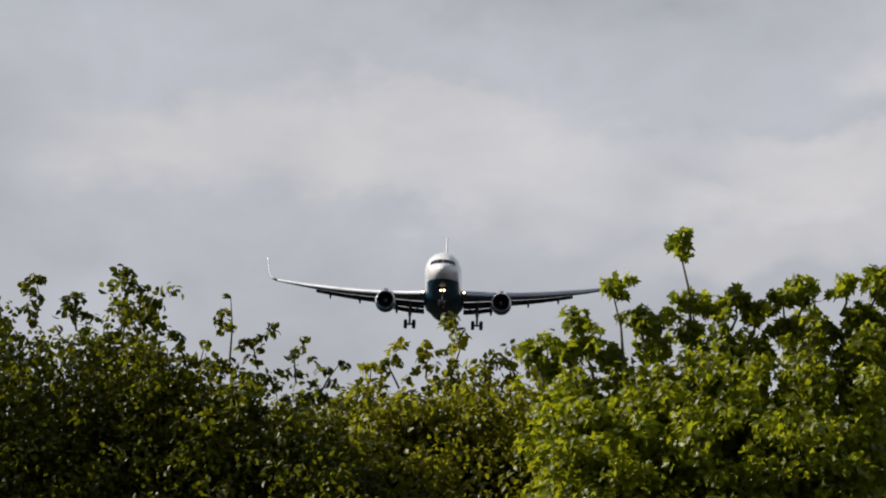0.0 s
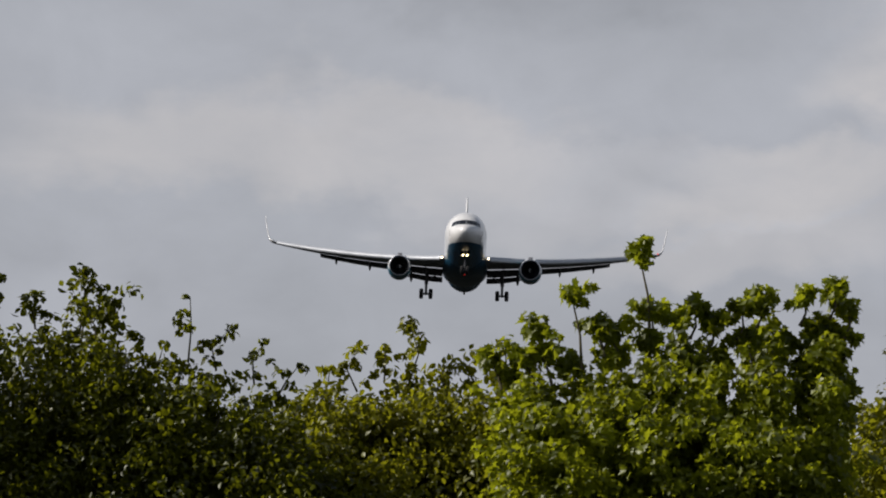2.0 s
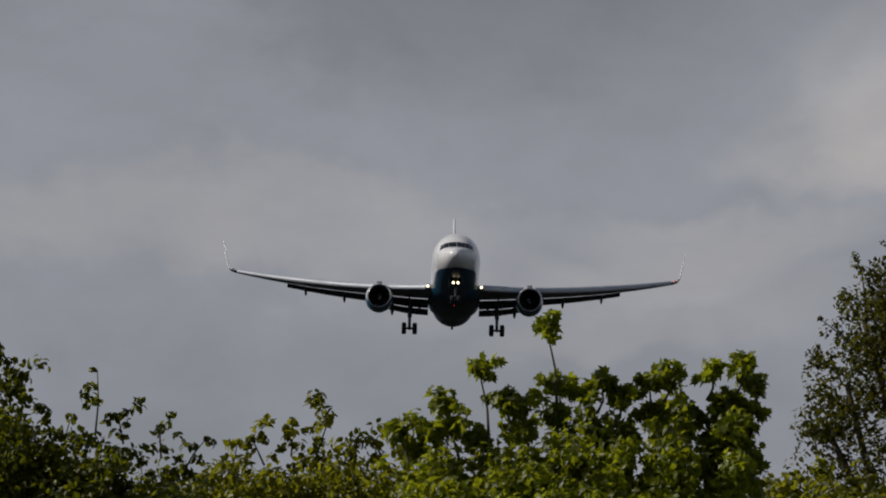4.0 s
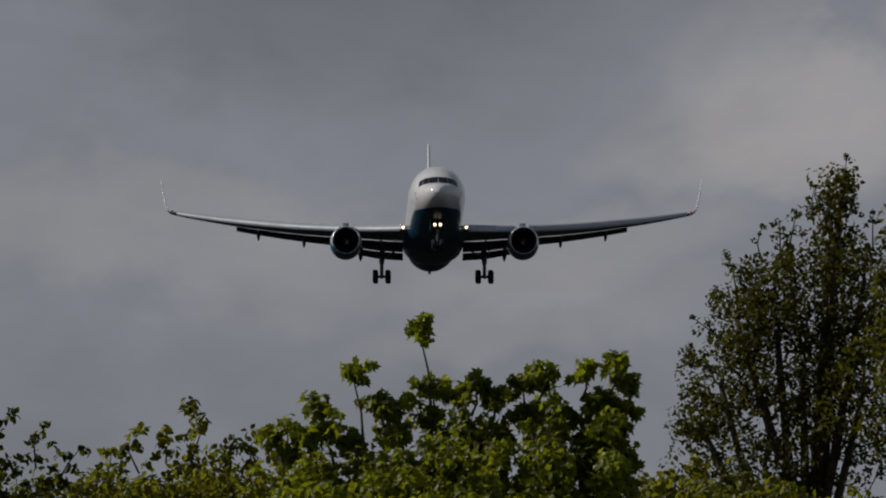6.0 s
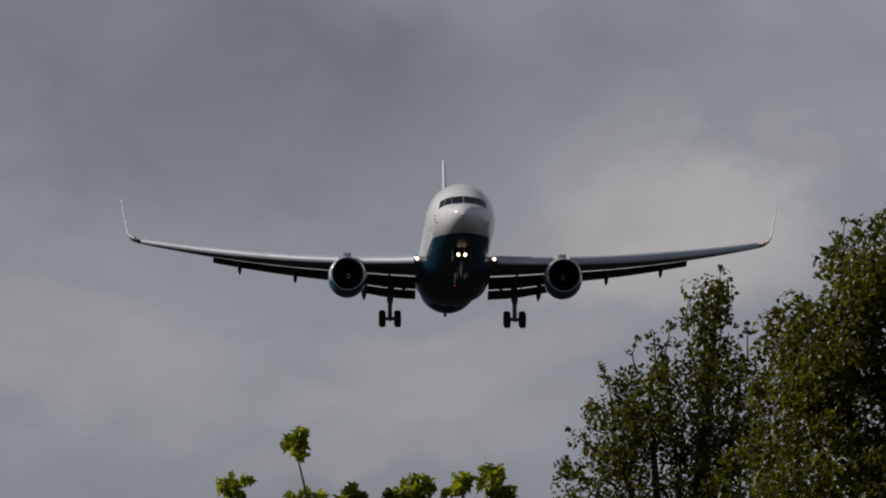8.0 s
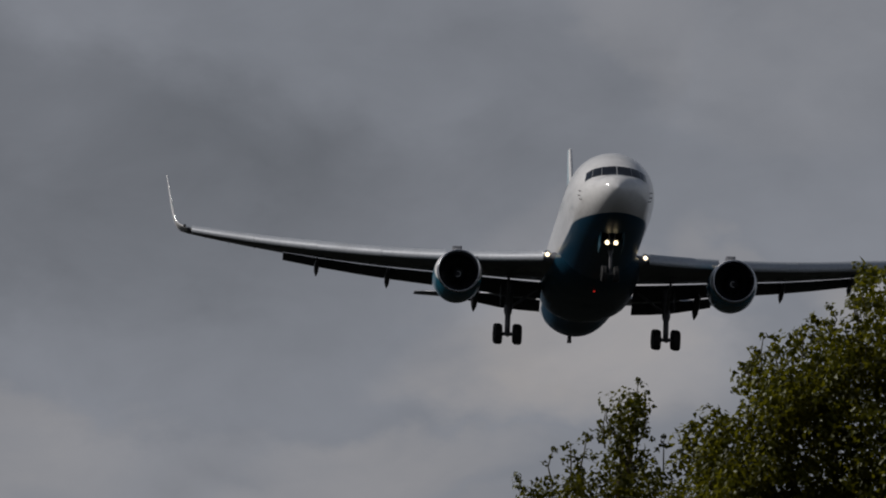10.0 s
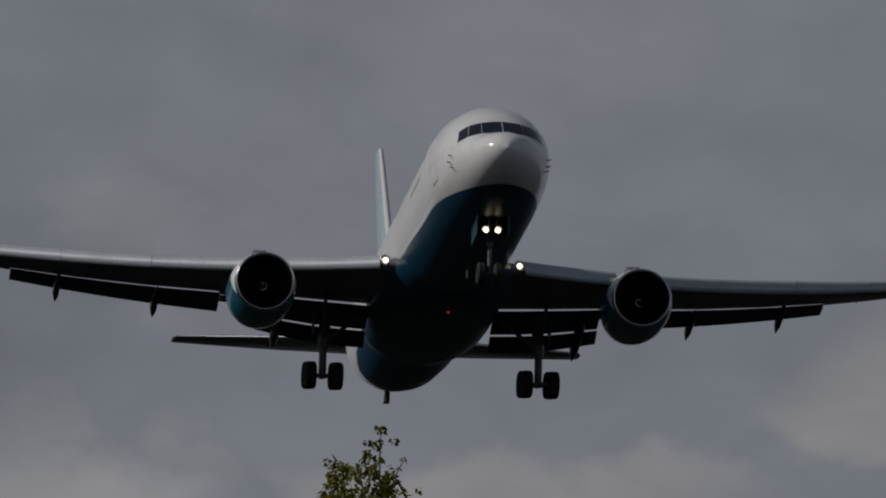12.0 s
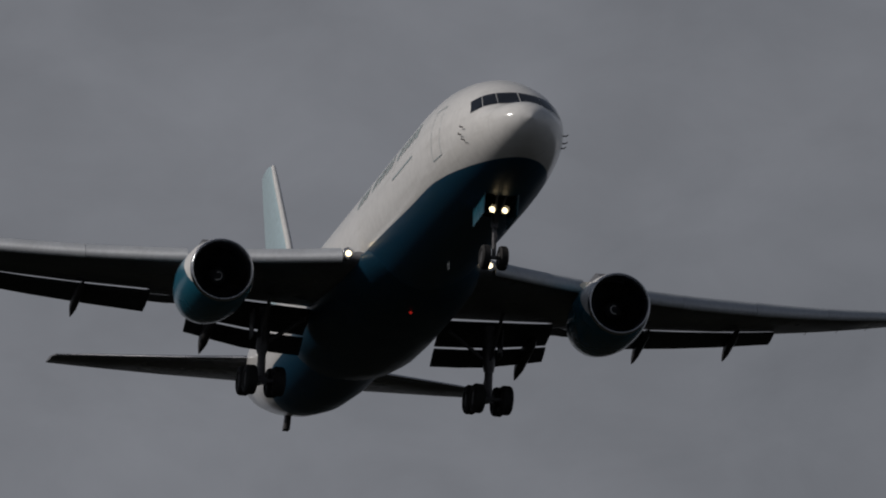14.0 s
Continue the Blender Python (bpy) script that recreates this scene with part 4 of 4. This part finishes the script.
# the maple's topmost tufts: bearing, rise, radius
MAPLE_TUFTS = [(0.95, 4.94, 0.21), (0.5, 4.65, 0.22), (0.26, 4.39, 0.25), (1.05, 4.54, 0.22), (1.19, 4.49, 0.19), (1.34, 4.58, 0.24), (1.46, 4.49, 0.19),
               (1.79, 4.67, 0.27), (1.66, 4.58, 0.22), (2.08, 4.69, 0.18), (2.28, 4.74, 0.25), (2.38, 4.61, 0.2), (2.17, 4.48, 0.25), (1.95, 4.36, 0.28),
               (1.7, 4.37, 0.27), (1.49, 4.24, 0.28), (1.26, 4.29, 0.27), (1.03, 4.34, 0.25), (0.76, 4.39, 0.24), (0.65, 4.44, 0.16), (0.81, 4.22, 0.27),
               (0.5, 4.16, 0.27), (0.19, 4.2, 0.25), (-0.04, 4.2, 0.2), (2.28, 4.29, 0.23), (2.11, 4.23, 0.25), (0.3, 4.24, 0.25), (2.36, 4.42, 0.2)]


def build_trees():
    # the shrub tree with small leaves, its shade put into a darker leaf colour
    r = 97.0
    build_tree("shrub_tree", "dark green, shaded broadleaf tree with small leaves and thin top shoots", (-4.6, r, 0),
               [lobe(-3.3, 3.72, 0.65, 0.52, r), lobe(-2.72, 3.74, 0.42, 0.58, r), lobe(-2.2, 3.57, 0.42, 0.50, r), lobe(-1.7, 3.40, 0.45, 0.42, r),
                # last two lobes are out of view, added on the sun's side to shade
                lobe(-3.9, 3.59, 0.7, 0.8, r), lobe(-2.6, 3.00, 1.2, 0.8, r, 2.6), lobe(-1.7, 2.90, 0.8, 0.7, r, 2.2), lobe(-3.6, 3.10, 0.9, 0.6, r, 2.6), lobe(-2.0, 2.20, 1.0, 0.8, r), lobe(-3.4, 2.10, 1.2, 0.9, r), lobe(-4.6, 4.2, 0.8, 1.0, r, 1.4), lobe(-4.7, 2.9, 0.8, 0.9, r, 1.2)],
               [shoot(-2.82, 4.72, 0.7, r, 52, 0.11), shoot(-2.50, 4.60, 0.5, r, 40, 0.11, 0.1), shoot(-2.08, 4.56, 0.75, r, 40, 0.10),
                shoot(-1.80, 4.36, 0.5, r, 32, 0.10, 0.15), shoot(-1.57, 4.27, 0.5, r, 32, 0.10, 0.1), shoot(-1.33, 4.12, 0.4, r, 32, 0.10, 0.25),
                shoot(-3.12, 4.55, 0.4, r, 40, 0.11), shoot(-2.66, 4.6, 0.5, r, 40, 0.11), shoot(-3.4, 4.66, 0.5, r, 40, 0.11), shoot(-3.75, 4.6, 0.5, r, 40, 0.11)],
               [], OVAL_HALF, 0.092, 112000, (M_BARK, M_SHADELEAF), 11, ragged=1.6, ball=0.20, tuft=18, inner=0.36, sprout=6)
    r = 99.0
    build_tree("shrub_tree", "yellow-green broadleaf tree with small leaves in a row of trees", (-1.1, r, 0),
               [lobe(-0.95, 3.56, 0.40, 0.36, r), lobe(-0.5, 3.58, 0.34, 0.42, r), lobe(-0.05, 3.52, 0.36, 0.42, r), lobe(-1.35, 3.30, 0.4, 0.38, r),
                lobe(-0.9, 3.10, 0.8, 0.6, r, 2.2), lobe(-0.1, 3.10, 0.7, 0.6, r, 2.0), lobe(-0.5, 2.20, 1.1, 0.9, r)],
               [shoot(-0.59, 4.43, 0.75, r, 52, 0.11), shoot(-0.93, 4.24, 0.5, r, 36, 0.11), shoot(-0.75, 4.25, 0.4, r, 36, 0.11), shoot(-0.32, 4.18, 0.4, r, 32, 0.11),
                shoot(-0.10, 4.25, 0.45, r, 36, 0.11), shoot(0.03, 4.30, 0.5, r, 40, 0.11), shoot(-1.12, 4.10, 0.4, r, 28, 0.11, 0.1)],
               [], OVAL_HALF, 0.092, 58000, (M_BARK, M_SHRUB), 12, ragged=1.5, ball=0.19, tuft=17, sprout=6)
    # the maple
    r = 95.0
    build_tree("maple_tree", "bright green maple tree with lobed leaves in round tufts", (2.1, r, 0),
               [lobe(0.24, 3.72, 0.19, 0.40, r, 0.5), lobe(0.70, 3.70, 0.21, 0.40, r, 0.5), lobe(1.10, 3.80, 0.16, 0.48, r, 0.45), lobe(1.42, 3.80, 0.15, 0.46, r, 0.4),
                lobe(1.82, 3.88, 0.16, 0.50, r, 0.5), lobe(2.22, 3.92, 0.14, 0.52, r, 0.5), lobe(0.6, 3.40, 0.6, 0.5, r, 1.4), lobe(1.85, 3.45, 0.5, 0.45, r, 1.2),
                lobe(1.25, 3.10, 1.05, 0.7, r, 2.4), lobe(1.2, 2.30, 1.1, 0.9, r, 1.4)],
               [shoot(0.06, 4.32, 0.5, r, 18, 0.12), shoot(0.72, 4.50, 0.4, r, 20, 0.12)],
               [tuft_at(b, e, q, r, 0.85 if e > 4.63 and b < 1.2 else 0.35, -0.14 if b < 1.0 else 0.05) for b, e, q in MAPLE_TUFTS],
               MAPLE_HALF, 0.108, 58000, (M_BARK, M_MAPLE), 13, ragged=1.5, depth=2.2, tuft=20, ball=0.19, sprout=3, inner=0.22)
    # low scrub beside the maple
    r = 100.0
    build_tree("shrub", "dense green shrub with small leaves", (5.3, r, 0),
               [lobe(2.75, 3.55, 0.45, 0.42, r), lobe(3.3, 3.5, 0.5, 0.45, r), lobe(3.0, 2.7, 0.9, 0.8, r, 1.4), lobe(3.9, 3.3, 0.5, 0.5, r)],
               [shoot(2.82, 4.10, 0.4, r, 44, 0.11), shoot(2.60, 3.92, 0.3, r, 36, 0.11), shoot(3.1, 3.98, 0.3, r, 36, 0.11)],
               [], OVAL_HALF, 0.10, 26000, (M_BARK, M_SHRUB), 14, ragged=1.0, ball=0.17, tuft=13, sprout=4)
    # birches
    r = 112.0
    build_tree("birch_tree", "dark slender birch tree with small sparse leaves", (6.9, r, 0),
               [lobe(3.80, 5.86, 0.10, 0.22, r, 0.16), lobe(3.72, 5.50, 0.18, 0.40, r, 0.5), lobe(3.35, 5.20, 0.25, 0.36, r, 0.7), lobe(3.10, 5.05, 0.20, 0.32, r, 0.45), lobe(3.95, 5.25, 0.25, 0.36, r, 0.7),
                lobe(3.55, 4.75, 0.45, 0.42, r, 1.2), lobe(3.0, 4.60, 0.28, 0.26, r, 0.45), lobe(3.95, 4.5, 0.5, 0.5, r, 1.2), lobe(3.3, 4.05, 0.6, 0.5, r, 1.2), lobe(3.6, 3.2, 0.9, 0.8, r, 1.2), lobe(2.85, 4.35, 0.2, 0.15, r, 0.2)],
               [shoot(3.84, 6.17, 0.9, r, 34, 0.075), shoot(3.70, 5.98, 0.5, r, 26, 0.075), shoot(3.50, 5.78, 0.5, r, 22, 0.07, 0.1), shoot(3.27, 5.68, 0.5, r, 22, 0.07), shoot(3.02, 5.50, 0.5, r, 22, 0.07, -0.15),
                shoot(2.96, 5.25, 0.4, r, 18, 0.07, -0.3), shoot(2.80, 5.06, 0.35, r, 22, 0.07, -0.45), shoot(2.76, 4.84, 0.3, r, 26, 0.07, -0.5), shoot(2.72, 4.30, 0.3, r, 22, 0.07, -0.5), shoot(2.72, 4.6, 0.25, r, 22, 0.07, -0.5),
                shoot(4.02, 5.78, 0.5, r, 26, 0.07), shoot(3.86, 5.98, 0.4, r, 22, 0.07), shoot(3.62, 5.95, 0.5, r, 22, 0.07)],
               [], BIRCH_HALF, 0.084, 21000, (M_BARK, M_BIRCHLEAF), 15, depth=1.1, tuft=13, ball=0.15, ragged=1.9, inner=0.14, sprout=5)
    r = 107.0
    build_tree("birch_tree", "tall olive green birch tree with dense small leaves", (10.4, r, 0),
               [lobe(5.55, 6.52, 0.26, 0.40, r, 0.7), lobe(5.15, 6.20, 0.32, 0.34, r, 0.9), lobe(4.80, 6.02, 0.24, 0.30, r, 0.6), lobe(5.9, 6.12, 0.36, 0.34, r, 1.0), lobe(6.22, 6.05, 0.2, 0.32, r, 0.5),
                lobe(5.5, 5.70, 0.7, 0.5, r, 2.2), lobe(4.6, 5.55, 0.34, 0.36, r, 0.9), lobe(4.35, 5.45, 0.22, 0.38, r, 0.5), lobe(5.2, 5.00, 0.9, 0.6, r, 2.2), lobe(4.5, 4.70, 0.6, 0.6, r, 1.4), lobe(5.3, 4.00, 1.1, 0.9, r, 1.6)],
               [shoot(5.66, 7.22, 0.75, r, 40, 0.09), shoot(5.56, 7.05, 0.5, r, 30, 0.09), shoot(5.82, 7.02, 0.5, r, 16, 0.07, -0.05), shoot(5.38, 6.96, 0.5, r, 30, 0.08), shoot(5.12, 6.70, 0.4, r, 26, 0.08), shoot(4.68, 6.48, 0.5, r, 30, 0.08),
                shoot(4.95, 6.5, 0.4, r, 22, 0.08), shoot(5.98, 6.62, 0.4, r, 26, 0.08), shoot(6.28, 6.58, 0.4, r, 30, 0.08), shoot(6.40, 6.36, 0.3, r, 26, 0.08, 0.2), shoot(6.45, 6.1, 0.3, r, 26, 0.08, 0.3),
                shoot(4.38, 5.96, 0.45, r, 30, 0.08), shoot(4.22, 5.88, 0.4, r, 22, 0.08, -0.1)],
               [], BIRCH_HALF, 0.095, 46000, (M_BARK, M_OLIVE), 16, depth=1.6, tuft=18, ball=0.19, ragged=1.7, inner=0.28, sprout=6)
    r = 108.0
    build_tree("birch_tree", "small birch tree with sparse small leaves", (15.4, r, 0),
               [lobe(8.05, 6.2, 0.25, 0.3, r, 0.8), lobe(8.3, 6.05, 0.3, 0.35, r), lobe(7.95, 5.6, 0.5, 0.5, r, 1.2), lobe(8.2, 4.6, 0.8, 0.8, r, 1.4)],
               [shoot(8.06, 6.62, 0.4, r, 26, 0.08), shoot(8.24, 6.56, 0.4, r, 26, 0.08), shoot(7.84, 6.44, 0.4, r, 20, 0.08)],
               [], BIRCH_HALF, 0.085, 14000, (M_BARK, M_BIRCHLEAF), 17, depth=1.3, tuft=13, ball=0.15, ragged=1.2, inner=0.25)


build_trees()


# ---- what moves ----
def motions():
    walk(AIRLINER, PLANE_ROWS)


motions()
